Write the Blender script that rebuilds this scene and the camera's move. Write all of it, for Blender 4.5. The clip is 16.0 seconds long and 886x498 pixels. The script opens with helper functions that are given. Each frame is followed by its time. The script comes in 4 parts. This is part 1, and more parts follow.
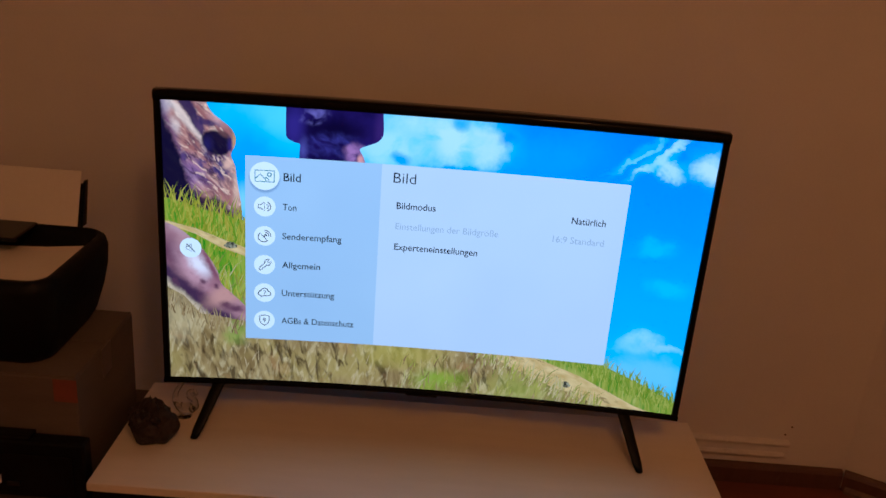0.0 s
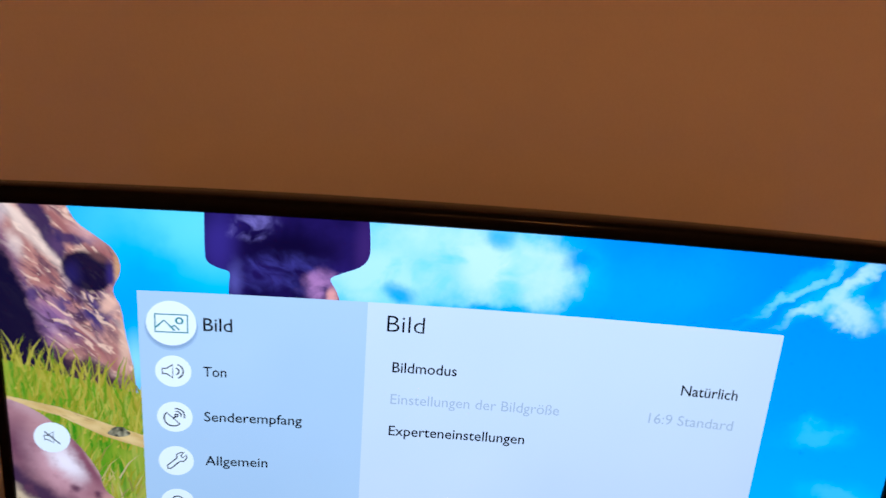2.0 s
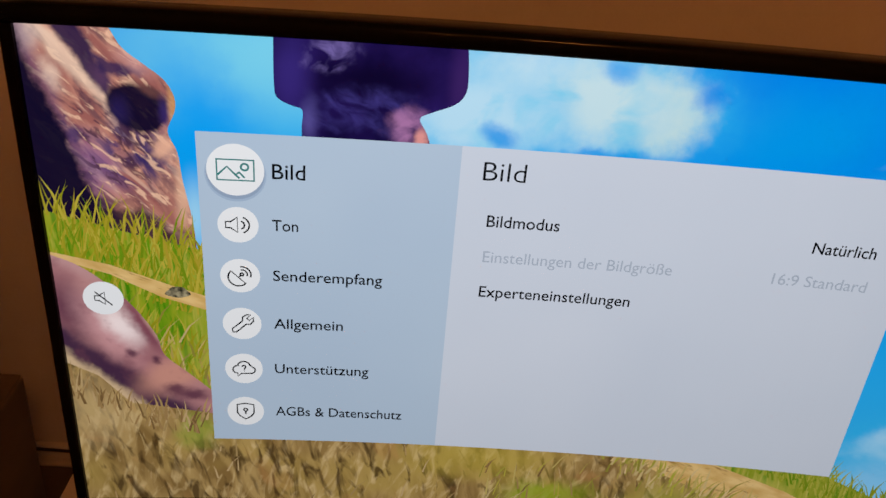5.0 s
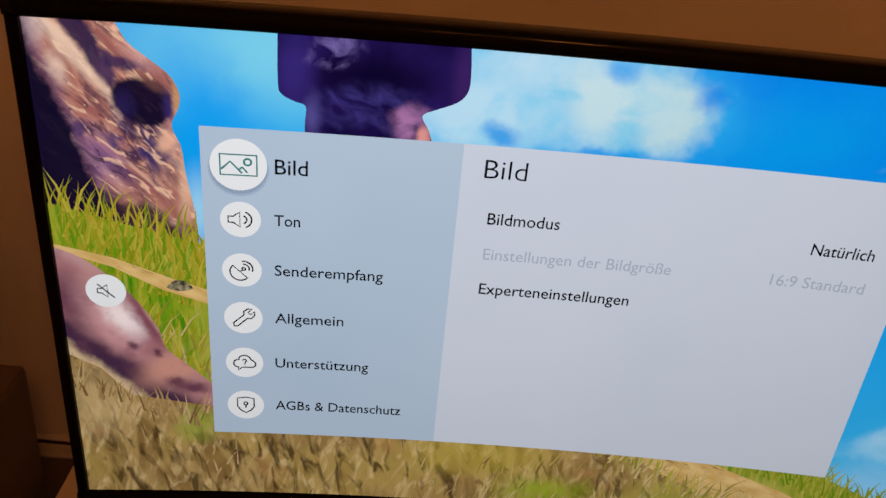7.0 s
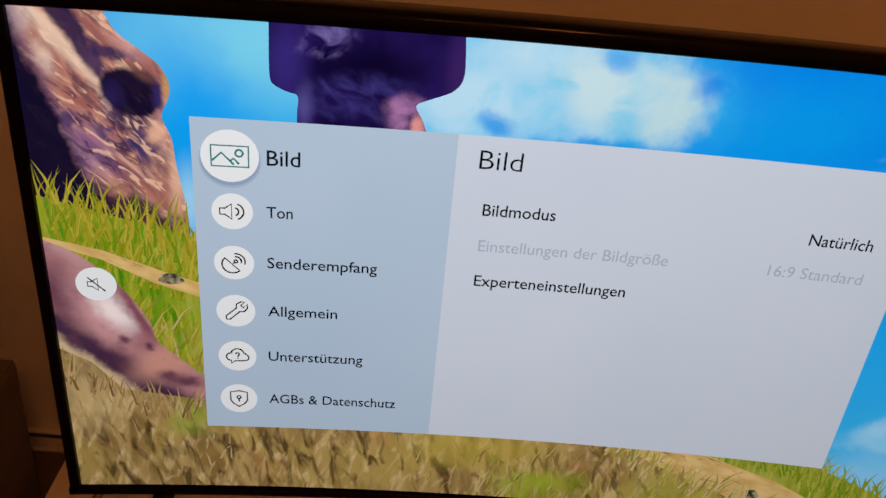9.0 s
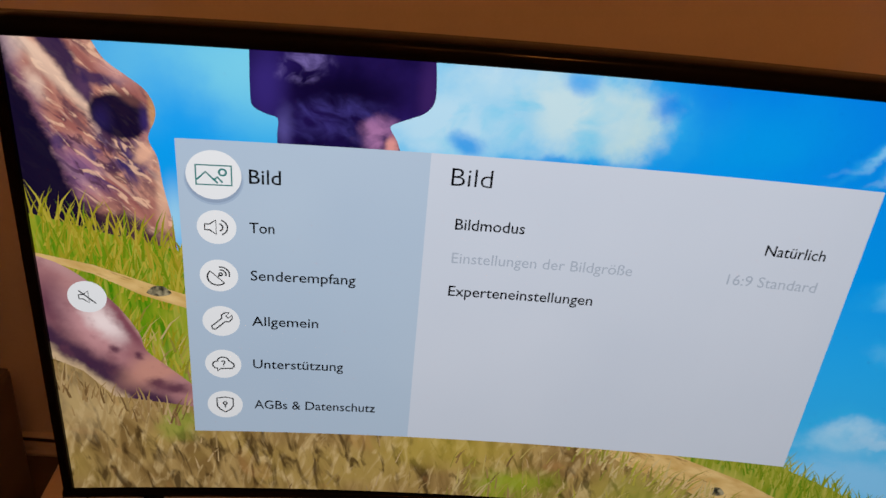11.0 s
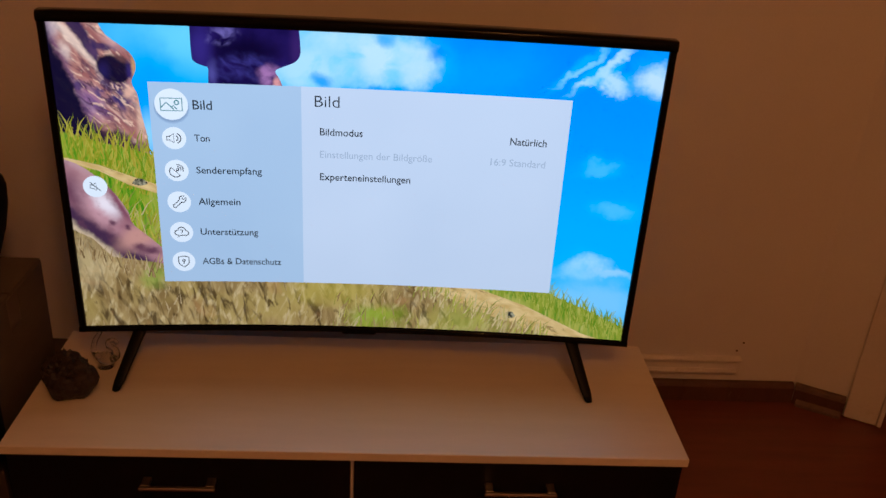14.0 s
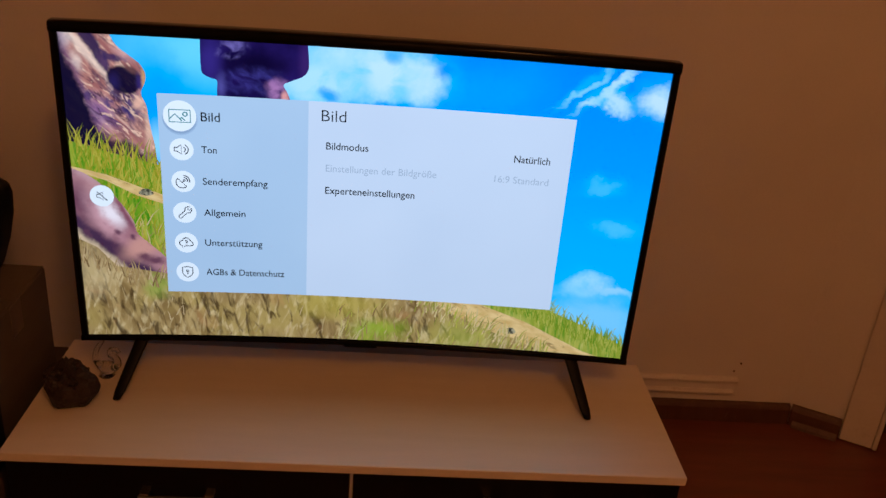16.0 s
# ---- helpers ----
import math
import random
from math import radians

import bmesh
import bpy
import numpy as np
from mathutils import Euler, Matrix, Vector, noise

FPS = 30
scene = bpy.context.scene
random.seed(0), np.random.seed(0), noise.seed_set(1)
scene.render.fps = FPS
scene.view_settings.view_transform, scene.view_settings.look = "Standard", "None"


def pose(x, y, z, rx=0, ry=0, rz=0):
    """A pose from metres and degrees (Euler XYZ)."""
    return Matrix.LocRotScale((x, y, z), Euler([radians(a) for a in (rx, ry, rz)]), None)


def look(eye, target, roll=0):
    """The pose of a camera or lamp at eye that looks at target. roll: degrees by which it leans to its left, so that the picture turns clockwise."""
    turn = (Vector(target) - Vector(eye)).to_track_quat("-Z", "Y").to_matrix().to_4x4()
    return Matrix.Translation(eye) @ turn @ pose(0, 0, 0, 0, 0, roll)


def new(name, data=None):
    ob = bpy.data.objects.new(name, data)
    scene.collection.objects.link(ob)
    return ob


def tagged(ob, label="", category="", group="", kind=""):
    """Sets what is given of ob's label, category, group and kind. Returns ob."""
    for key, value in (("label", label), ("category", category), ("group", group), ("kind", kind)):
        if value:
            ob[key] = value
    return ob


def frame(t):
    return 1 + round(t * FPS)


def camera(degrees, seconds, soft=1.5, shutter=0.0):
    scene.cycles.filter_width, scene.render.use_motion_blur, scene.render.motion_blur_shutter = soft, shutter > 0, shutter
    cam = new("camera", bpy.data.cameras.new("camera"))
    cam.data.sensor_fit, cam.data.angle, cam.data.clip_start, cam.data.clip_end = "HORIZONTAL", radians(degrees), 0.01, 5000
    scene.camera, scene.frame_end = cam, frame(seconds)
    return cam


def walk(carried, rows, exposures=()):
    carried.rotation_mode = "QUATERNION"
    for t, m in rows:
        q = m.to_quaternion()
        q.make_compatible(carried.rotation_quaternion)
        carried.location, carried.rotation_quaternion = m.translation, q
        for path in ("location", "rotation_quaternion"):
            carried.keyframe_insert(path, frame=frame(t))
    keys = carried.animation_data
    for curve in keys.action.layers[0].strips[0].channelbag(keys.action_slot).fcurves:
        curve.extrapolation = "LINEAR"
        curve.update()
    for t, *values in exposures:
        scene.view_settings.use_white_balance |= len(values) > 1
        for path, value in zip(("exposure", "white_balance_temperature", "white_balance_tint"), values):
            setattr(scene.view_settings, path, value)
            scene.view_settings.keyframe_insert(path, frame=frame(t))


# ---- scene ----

# ---- camera ----
cam = camera(54.0, 16.0, shutter=0.5)
PATH = [
    (0.0, (0.0118, -1.6372, 1.3962), (0.0201, -0.1375, 0.8387), 4.56),
    (0.5, (-0.0176, -1.5595, 1.4093), (-0.0141, -0.0525, 0.8717), 3.85),
    (1.0, (-0.1084, -1.3324, 1.4176), (-0.0742, 0.1841, 0.9088), 4.21),
    (1.5, (-0.0934, -1.1164, 1.3694), (-0.0859, 0.4001, 0.8593), 4.14),
    (2.0, (-0.0454, -0.9214, 1.3530), (-0.0182, 0.5875, 0.8216), 4.41),
    (2.5, (-0.0896, -0.8426, 1.2914), (-0.0468, 0.6290, 0.6647), 3.93),
    (3.0, (-0.1382, -0.8185, 1.2690), (-0.1338, 0.6069, 0.5421), 3.30),
    (3.5, (-0.1611, -0.8037, 1.2730), (-0.1398, 0.5969, 0.4999), 3.92),
    (4.0, (-0.1525, -0.7970, 1.2782), (-0.1164, 0.6043, 0.5068), 4.40),
    (6.5, (-0.1518, -0.8119, 1.2784), (-0.1015, 0.5927, 0.5140), 5.46),
    (7.0, (-0.1512, -0.8086, 1.2796), (-0.1039, 0.5934, 0.5101), 5.63),
    (7.5, (-0.1475, -0.8064, 1.2755), (-0.0931, 0.5925, 0.5007), 5.82),
    (8.0, (-0.1457, -0.8019, 1.2771), (-0.0927, 0.5955, 0.4996), 5.79),
    (8.5, (-0.1458, -0.7969, 1.2752), (-0.0911, 0.5987, 0.4946), 5.80),
    (9.0, (-0.1513, -0.7982, 1.2760), (-0.0923, 0.5949, 0.4912), 5.68),
    (11.5, (-0.1180, -0.8631, 1.3281), (-0.0447, 0.5283, 0.5416), 5.62),
    (12.0, (-0.0246, -0.9898, 1.3423), (-0.0265, 0.4216, 0.5888), 4.23),
    (12.5, (-0.0460, -1.1409, 1.3603), (-0.0540, 0.2819, 0.6286), 1.24),
    (13.0, (-0.0968, -1.2860, 1.3697), (-0.0230, 0.1465, 0.6609), 2.44),
    (13.5, (-0.0279, -1.4000, 1.3774), (0.0601, 0.0392, 0.6838), 2.72),
    (14.0, (0.0569, -1.5158, 1.3728), (0.1547, -0.0761, 0.6817), 3.64),
    (14.5, (0.0582, -1.5293, 1.3658), (0.1581, -0.0868, 0.6807), 4.03),
    (15.0, (0.0409, -1.5295, 1.3754), (0.1464, -0.0856, 0.6944), 4.74),
    (15.5, (0.0438, -1.5302, 1.3692), (0.1452, -0.0783, 0.7045), 4.80),
    (16.0, (0.0421, -1.5287, 1.3739), (0.1470, -0.0758, 0.7120), 4.79),
    ]
EXPOSURES = [(0.0, -0.08, 4650, 2), (0.5, 0.02, 4650, 2), (1.0, 0.14, 4650, 2.5), (1.5, 0.16, 4700, 3.5), (2.0, 0.28, 5100, 5), (2.5, -0.08, 5450, 6), (3.0, -0.16, 6050, 8), (3.5, -0.14, 6400, 9), (9.2, -0.14, 6580, 10), (11.5, -0.14, 6500, 10), (12.5, -0.16, 6150, 9), (13.5, -0.08, 5650, 7), (14.5, -0.02, 5380, 6), (16.0, -0.02, 5380, 5.5)]
walk(cam, [(t, look(eye, target, roll)) for t, eye, target, roll in PATH], EXPOSURES)

# ---- light ----
world = bpy.data.worlds.new("night")
scene.world = world
world.use_nodes = True
world.node_tree.nodes["Background"].inputs["Color"].default_value = (0.01, 0.006, 0.004, 1)
world.node_tree.nodes["Background"].inputs["Strength"].default_value = 0.1

LAMP = bpy.data.lights.new("ceiling_bulb", "POINT")
LAMP.energy, LAMP.color, LAMP.shadow_soft_size = 25.5, (1.0, 0.34, 0.083), 0.10
new("ceiling_bulb", LAMP).location = (0.36, -1.95, 2.42)
SECOND = bpy.data.lights.new("second_bulb", "POINT")
SECOND.energy, SECOND.color, SECOND.shadow_soft_size = 4.5, (1.0, 0.34, 0.083), 0.045
new("second_bulb", SECOND).location = (0.02, -2.2, 2.42)
SCREEN_FILM = 0.37                            # light that the panel lets out straight ahead
SCREEN_GAIN = 1.0 / SCREEN_FILM ** 1.08


# ---- material helpers ----
def lin(r, g, b):
    """A display colour of 0 to 255 as linear light."""
    return tuple((c / 255 / 12.92 if c < 11 else ((c / 255 + 0.055) / 1.055) ** 2.4) for c in (r, g, b)) + (1,)


def node(tree, kind, inputs=None, operation="", data_type="", interpolation_type=""):
    n = tree.nodes.new(kind)
    if operation:
        n.operation = operation
    if data_type:
        n.data_type = data_type
    if interpolation_type:
        n.interpolation_type = interpolation_type
    for key, value in (inputs or {}).items():
        if isinstance(value, bpy.types.NodeSocket):
            tree.links.new(value, n.inputs[key])
        else:
            n.inputs[key].default_value = value
    return n


def surface(name, dark, light, rough=0.5, scale=8.0, stretch=(1, 1, 1), bump=0.1, fine=120.0, metal=0.0, spots=0.0, spot_colour=(0, 0, 0, 1), coat=0.0, gloss=0.5):
    """A plain surface with variation at two scales, a fine relief and, if asked for, stains."""
    m = bpy.data.materials.new(name)
    m.use_nodes = True
    t = m.node_tree
    b = t.nodes["Principled BSDF"]
    at = node(t, "ShaderNodeTexCoord").outputs["Object"]
    at = node(t, "ShaderNodeMapping", {"Vector": at, "Scale": stretch}).outputs[0]
    big = node(t, "ShaderNodeTexNoise", {"Vector": at, "Scale": scale, "Detail": 4.0, "Roughness": 0.6}).outputs["Fac"]
    small = node(t, "ShaderNodeTexNoise", {"Vector": at, "Scale": fine, "Detail": 3.0}).outputs["Fac"]
    both = node(t, "ShaderNodeMath", {0: big, 1: 0.7}, operation="MULTIPLY").outputs[0]
    both = node(t, "ShaderNodeMath", {0: small, 1: 0.3, 2: both}, operation="MULTIPLY_ADD").outputs[0]
    fac = node(t, "ShaderNodeMapRange", {"Value": both, "From Min": 0.3, "From Max": 0.7}).outputs[0]
    col = node(t, "ShaderNodeMix", {0: fac}, data_type="RGBA")
    col.inputs[6].default_value, col.inputs[7].default_value = dark, light
    col = col.outputs[2]
    if spots:
        dots = node(t, "ShaderNodeTexNoise", {"Vector": at, "Scale": scale * 3.1, "Detail": 5.0, "Roughness": 0.7}).outputs["Fac"]
        dots = node(t, "ShaderNodeMapRange", {"Value": dots, "From Min": 0.62, "From Max": 0.75, "To Max": spots}).outputs[0]
        mix = node(t, "ShaderNodeMix", data_type="RGBA")
        t.links.new(dots, mix.inputs[0]), t.links.new(col, mix.inputs[6])
        mix.inputs[7].default_value = spot_colour
        col = mix.outputs[2]
    t.links.new(col, b.inputs["Base Color"])
    r = node(t, "ShaderNodeMapRange", {"Value": both, "From Min": 0.3, "From Max": 0.7, "To Min": rough * 0.85, "To Max": min(1.0, rough * 1.15)}).outputs[0]
    t.links.new(r, b.inputs["Roughness"])
    b.inputs["Metallic"].default_value = metal
    b.inputs["Coat Weight"].default_value = coat
    b.inputs["Specular IOR Level"].default_value = gloss
    if bump:
        n = node(t, "ShaderNodeBump", {"Height": both, "Strength": bump, "Distance": 0.002}).outputs[0]
        t.links.new(n, b.inputs["Normal"])
    return m


class Paint:
    """A picture on the screen, made of colours, noise and soft blobs over the screen's own coordinates (16:9 wide, 1 high, downwards)."""

    def __init__(self, name):
        self.m = bpy.data.materials.new(name)
        self.m.use_nodes = True
        self.t = self.m.node_tree
        uv = node(self.t, "ShaderNodeUVMap").outputs[0]
        self.at = node(self.t, "ShaderNodeMapping", {"Vector": uv, "Scale": (16 / 9, 1, 1)}).outputs[0]

    def noise(self, scale, detail=4.0, stretch=(1, 1, 1), turn=0.0, distort=0.0, low=0.35, high=0.65):
        v = node(self.t, "ShaderNodeMapping", {"Vector": self.at, "Rotation": (0, 0, radians(turn))}).outputs[0]
        v = node(self.t, "ShaderNodeMapping", {"Vector": v, "Scale": stretch}).outputs[0]
        f = node(self.t, "ShaderNodeTexNoise", {"Vector": v, "Scale": scale, "Detail": detail, "Distortion": distort}).outputs["Fac"]
        return node(self.t, "ShaderNodeMapRange", {"Value": f, "From Min": low, "From Max": high}).outputs[0]

    def blob(self, u, v, ru, rv, turn=0.0, soft=0.5, warp=0.0, size=12.0):
        at = self.at
        if warp:
            n = node(self.t, "ShaderNodeTexNoise", {"Vector": at, "Scale": size, "Detail": 5.0, "Roughness": 0.6}).outputs["Color"]
            n = node(self.t, "ShaderNodeVectorMath", {0: n, 1: (0.5, 0.5, 0.5)}, operation="SUBTRACT").outputs[0]
            n = node(self.t, "ShaderNodeVectorMath", {0: n, 1: (warp, warp, 0)}, operation="MULTIPLY").outputs[0]
            at = node(self.t, "ShaderNodeVectorMath", {0: at, 1: n}, operation="ADD").outputs[0]
        p = node(self.t, "ShaderNodeVectorMath", {0: at, 1: (u * 16 / 9, v, 0)}, operation="SUBTRACT").outputs[0]
        p = node(self.t, "ShaderNodeMapping", {"Vector": p, "Rotation": (0, 0, radians(turn))}).outputs[0]
        p = node(self.t, "ShaderNodeVectorMath", {0: p, 1: (1 / (ru * 16 / 9), 1 / rv, 0)}, operation="MULTIPLY").outputs[0]
        d = node(self.t, "ShaderNodeVectorMath", {0: p}, operation="LENGTH").outputs["Value"]
        return node(self.t, "ShaderNodeMapRange", {"Value": d, "From Min": 1 + soft, "From Max": max(0.0, 1 - soft)}, interpolation_type="SMOOTHSTEP").outputs[0]

    def side(self, a, b, soft=0.02, warp=0.0, size=14.0):
        """The part of the picture on the right-hand side of the way from a to b."""
        at = self.at
        if warp:
            n = node(self.t, "ShaderNodeTexNoise", {"Vector": at, "Scale": size, "Detail": 5.0, "Roughness": 0.6}).outputs["Color"]
            n = node(self.t, "ShaderNodeVectorMath", {0: n, 1: (0.5, 0.5, 0.5)}, operation="SUBTRACT").outputs[0]
            n = node(self.t, "ShaderNodeVectorMath", {0: n, 1: (warp, warp, 0)}, operation="MULTIPLY").outputs[0]
            at = node(self.t, "ShaderNodeVectorMath", {0: at, 1: n}, operation="ADD").outputs[0]
        d = Vector(((b[0] - a[0]) * 16 / 9, b[1] - a[1])).normalized()
        p = node(self.t, "ShaderNodeVectorMath", {0: at, 1: (a[0] * 16 / 9, a[1], 0)}, operation="SUBTRACT").outputs[0]
        k = node(self.t, "ShaderNodeVectorMath", {0: p, 1: (-d.y, d.x, 0)}, operation="DOT_PRODUCT").outputs["Value"]
        return node(self.t, "ShaderNodeMapRange", {"Value": k, "From Min": -soft, "From Max": soft}, interpolation_type="SMOOTHSTEP").outputs[0]

    def patch(self, points, soft=0.008, warp=0.0, size=14.0):
        """A soft-edged figure, bulging all round, with its points in clockwise order."""
        out = None
        for a, b in zip(points, points[1:] + points[:1]):
            k = self.side(a, b, soft, warp, size)
            out = k if out is None else node(self.t, "ShaderNodeMath", {0: out, 1: k}, operation="MINIMUM").outputs[0]
        return out

    def ramp(self, axis, first, last):
        s = node(self.t, "ShaderNodeSeparateXYZ", {"Vector": self.at}).outputs[axis]
        k = 16 / 9 if axis == 0 else 1
        return node(self.t, "ShaderNodeMapRange", {"Value": s, "From Min": first * k, "From Max": last * k}).outputs[0]

    def island(self):
        return node(self.t, "ShaderNodeNewGeometry").outputs["Random Per Island"]

    def times(self, a, b):
        return node(self.t, "ShaderNodeMath", {0: a, 1: b}, operation="MULTIPLY").outputs[0]

    def mix(self, a, b, fac):
        n = node(self.t, "ShaderNodeMix", data_type="RGBA")
        for i, value in ((0, fac), (6, a), (7, b)):
            if isinstance(value, bpy.types.NodeSocket):
                self.t.links.new(value, n.inputs[i])
            else:
                n.inputs[i].default_value = value
        return n.outputs[2]

    def done(self, col, gain=1.0):
        b = self.t.nodes["Principled BSDF"]
        col = self.mix(col, col, 0.0)
        body = node(self.t, "ShaderNodeVectorMath", {0: col, 1: (0.08, 0.08, 0.08)}, operation="MULTIPLY").outputs[0]
        self.t.links.new(body, b.inputs["Base Color"])
        self.t.links.new(col, b.inputs["Emission Color"])
        b.inputs["Roughness"].default_value = 0.3
        b.inputs["Specular IOR Level"].default_value = 0.12
        b.inputs["Emission Strength"].default_value = gain * SCREEN_GAIN
        # the panel's own film: the picture fades when it is seen at a slant
        b.inputs["Coat Weight"].default_value = 1.0
        b.inputs["Coat IOR"].default_value = 1.02
        b.inputs["Coat Roughness"].default_value = 0.3
        b.inputs["Coat Tint"].default_value = (SCREEN_FILM, SCREEN_FILM, SCREEN_FILM, 1)
        return self.m


# ---- surfaces ----
PAINTED_WALL = surface("painted_wall", (0.70, 0.67, 0.62, 1), (0.78, 0.755, 0.70, 1), 0.75, 2.2, bump=0.25, fine=180)
WHITE_TRIM = surface("white_trim", (0.66, 0.62, 0.55, 1), (0.76, 0.72, 0.65, 1), 0.45, 5, bump=0.1, spots=0.35, spot_colour=(0.35, 0.28, 0.2, 1))
SKIRTING = surface("brown_skirting", (0.075, 0.030, 0.014, 1), (0.13, 0.055, 0.026, 1), 0.5, 6, (6, 6, 1), 0.15, spots=0.4, spot_colour=(0.3, 0.2, 0.13, 1))
FLOOR_WOOD = surface("floor_wood", (0.13, 0.036, 0.013, 1), (0.21, 0.060, 0.024, 1), 0.38, 3, (1, 9, 1), 0.1)
WORN_STRIP = surface("worn_strip", (0.10, 0.055, 0.034, 1), (0.20, 0.12, 0.08, 1), 0.6, 14, bump=0.2, spots=0.5, spot_colour=(0.1, 0.045, 0.02, 1))
CEILING_PAINT = surface("ceiling_paint", (0.74, 0.72, 0.68, 1), (0.80, 0.78, 0.74, 1), 0.8, 2, bump=0.1)
BENCH_TOP = surface("bench_top", (0.72, 0.66, 0.54, 1), (0.79, 0.73, 0.61, 1), 0.42, 4, (1, 7, 1), 0.03, fine=90)
BLACK_FRONT = surface("black_front", (0.004, 0.0035, 0.0035, 1), (0.008, 0.007, 0.007, 1), 0.4, 5, bump=0.02, gloss=0.15)
BLACK_BODY = surface("black_body", (0.010, 0.008, 0.008, 1), (0.018, 0.015, 0.014, 1), 0.55, 5, bump=0.05)
METAL = surface("brushed_steel", (0.42, 0.38, 0.34, 1), (0.58, 0.53, 0.48, 1), 0.32, 10, (1, 30, 30), 0.05, metal=1.0)
EDGE_STRIP = surface("grey_strip", (0.44, 0.44, 0.44, 1), (0.54, 0.54, 0.53, 1), 0.45, 10, bump=0.02)
TV_PLASTIC = surface("tv_gloss_black", (0.004, 0.004, 0.004, 1), (0.008, 0.007, 0.007, 1), 0.08, 12, bump=0.003, gloss=0.07)
TV_MATT = surface("tv_matt_black", (0.003, 0.003, 0.003, 1), (0.006, 0.006, 0.006, 1), 0.45, 12, bump=0.05, gloss=0.15)
CARDBOARD = surface("cardboard", (0.095, 0.075, 0.058, 1), (0.15, 0.118, 0.090, 1), 0.85, 4, (1, 1, 5), 0.2, spots=0.3, spot_colour=(0.13, 0.085, 0.05, 1))
TAPE = surface("packing_tape", (0.16, 0.12, 0.085, 1), (0.21, 0.16, 0.115, 1), 0.3, 8, bump=0.03)
ORANGE_LABEL = surface("orange_label", (0.17, 0.042, 0.016, 1), (0.23, 0.06, 0.024, 1), 0.6, 20, bump=0.02)
PRINTER_BLACK = surface("printer_black", (0.003, 0.003, 0.003, 1), (0.006, 0.006, 0.006, 1), 0.5, 10, bump=0.03, gloss=0.15)
PRINTER_GLOSS = surface("printer_gloss", (0.004, 0.004, 0.004, 1), (0.007, 0.007, 0.007, 1), 0.25, 10, bump=0.01, gloss=0.25)
PAPER = surface("paper", (0.70, 0.66, 0.58, 1), (0.77, 0.73, 0.66, 1), 0.85, 3, bump=0.03)
WHITE_MARK = surface("white_mark", (0.6, 0.58, 0.55, 1), (0.7, 0.68, 0.65, 1), 0.5, 20, bump=0.0)
AMETHYST = surface("amethyst", (0.014, 0.009, 0.010, 1), (0.042, 0.027, 0.024, 1), 0.48, 30, bump=0.5, fine=220, spots=0.4, spot_colour=(0.15, 0.105, 0.08, 1), gloss=0.25)
GEODE_RIND = surface("geode_rind", (0.035, 0.028, 0.024, 1), (0.10, 0.078, 0.06, 1), 0.8, 35, bump=0.8, fine=260)
DOORWAY_DARK = surface("doorway_dark", (0.05, 0.022, 0.012, 1), (0.08, 0.036, 0.02, 1), 0.45, 3, (8, 8, 1), 0.1)
CABLE = surface("cable_rubber", (0.01, 0.01, 0.01, 1), (0.018, 0.017, 0.017, 1), 0.5, 40, bump=0.0)
SHELF_WOOD = surface("shelf_wood", (0.045, 0.03, 0.022, 1), (0.075, 0.052, 0.038, 1), 0.55, 5, (1, 8, 1), 0.1)

GLASS = bpy.data.materials.new("clear_glass")
GLASS.use_nodes = True
g = GLASS.node_tree.nodes["Principled BSDF"]
g.inputs["Transmission Weight"].default_value, g.inputs["Roughness"].default_value, g.inputs["IOR"].default_value = 1.0, 0.02, 1.5
g.inputs["Base Color"].default_value = (0.96, 0.95, 0.93, 1)


# ---- mesh helpers ----
def mesh_of(bm, name, material, smooth=False):
    me = bpy.data.meshes.new(name)
    bm.normal_update()
    bm.to_mesh(me)
    bm.free()
    me.materials.append(material)
    if smooth:
        for p in me.polygons:
            p.use_smooth = True
    return me


def part(name, bm, material, parent=None, label="", smooth=False):
    """Links a bmesh as one mesh object, under a thing or a part if one is given."""
    ob = new(name, mesh_of(bm, name, material, smooth))
    ob.parent = parent
    return tagged(ob, label)


def thing(name, label, category, at=(0, 0, 0), group=""):
    ob = new(name)
    ob.location = at
    ob.empty_display_size = 0.05
    return tagged(ob, label, category, group)


def box(lo, hi, bevel=0.0, steps=2, bm=None):
    bm = bm or bmesh.new()
    c = [(a + b) / 2 for a, b in zip(lo, hi)]
    s = [b - a for a, b in zip(lo, hi)]
    made = bmesh.ops.create_cube(bm, size=1, matrix=Matrix.Translation(c) @ Matrix.Diagonal((*s, 1)))
    if bevel:
        edges = list({e for v in made["verts"] for e in v.link_edges})
        bmesh.ops.bevel(bm, geom=edges, offset=bevel, segments=steps, profile=0.5, affect="EDGES")
    return bm


def prism(outline, lo, hi, axis="z", bevel=0.0):
    """An outline of (a, b) pulled from lo to hi along an axis."""
    bm = bmesh.new()
    order = {"z": lambda a, b, c: (a, b, c), "y": lambda a, b, c: (a, c, b), "x": lambda a, b, c: (c, a, b)}[axis]
    f = bm.faces.new([bm.verts.new(order(a, b, lo)) for a, b in outline])
    top = bmesh.ops.extrude_face_region(bm, geom=[f])["geom"]
    shift = Vector(order(0, 0, hi - lo))
    for v in top:
        if isinstance(v, bmesh.types.BMVert):
            v.co += shift
    bmesh.ops.recalc_face_normals(bm, faces=bm.faces)
    if bevel:
        bmesh.ops.bevel(bm, geom=list(bm.edges), offset=bevel, segments=2, profile=0.5, affect="EDGES")
    return bm


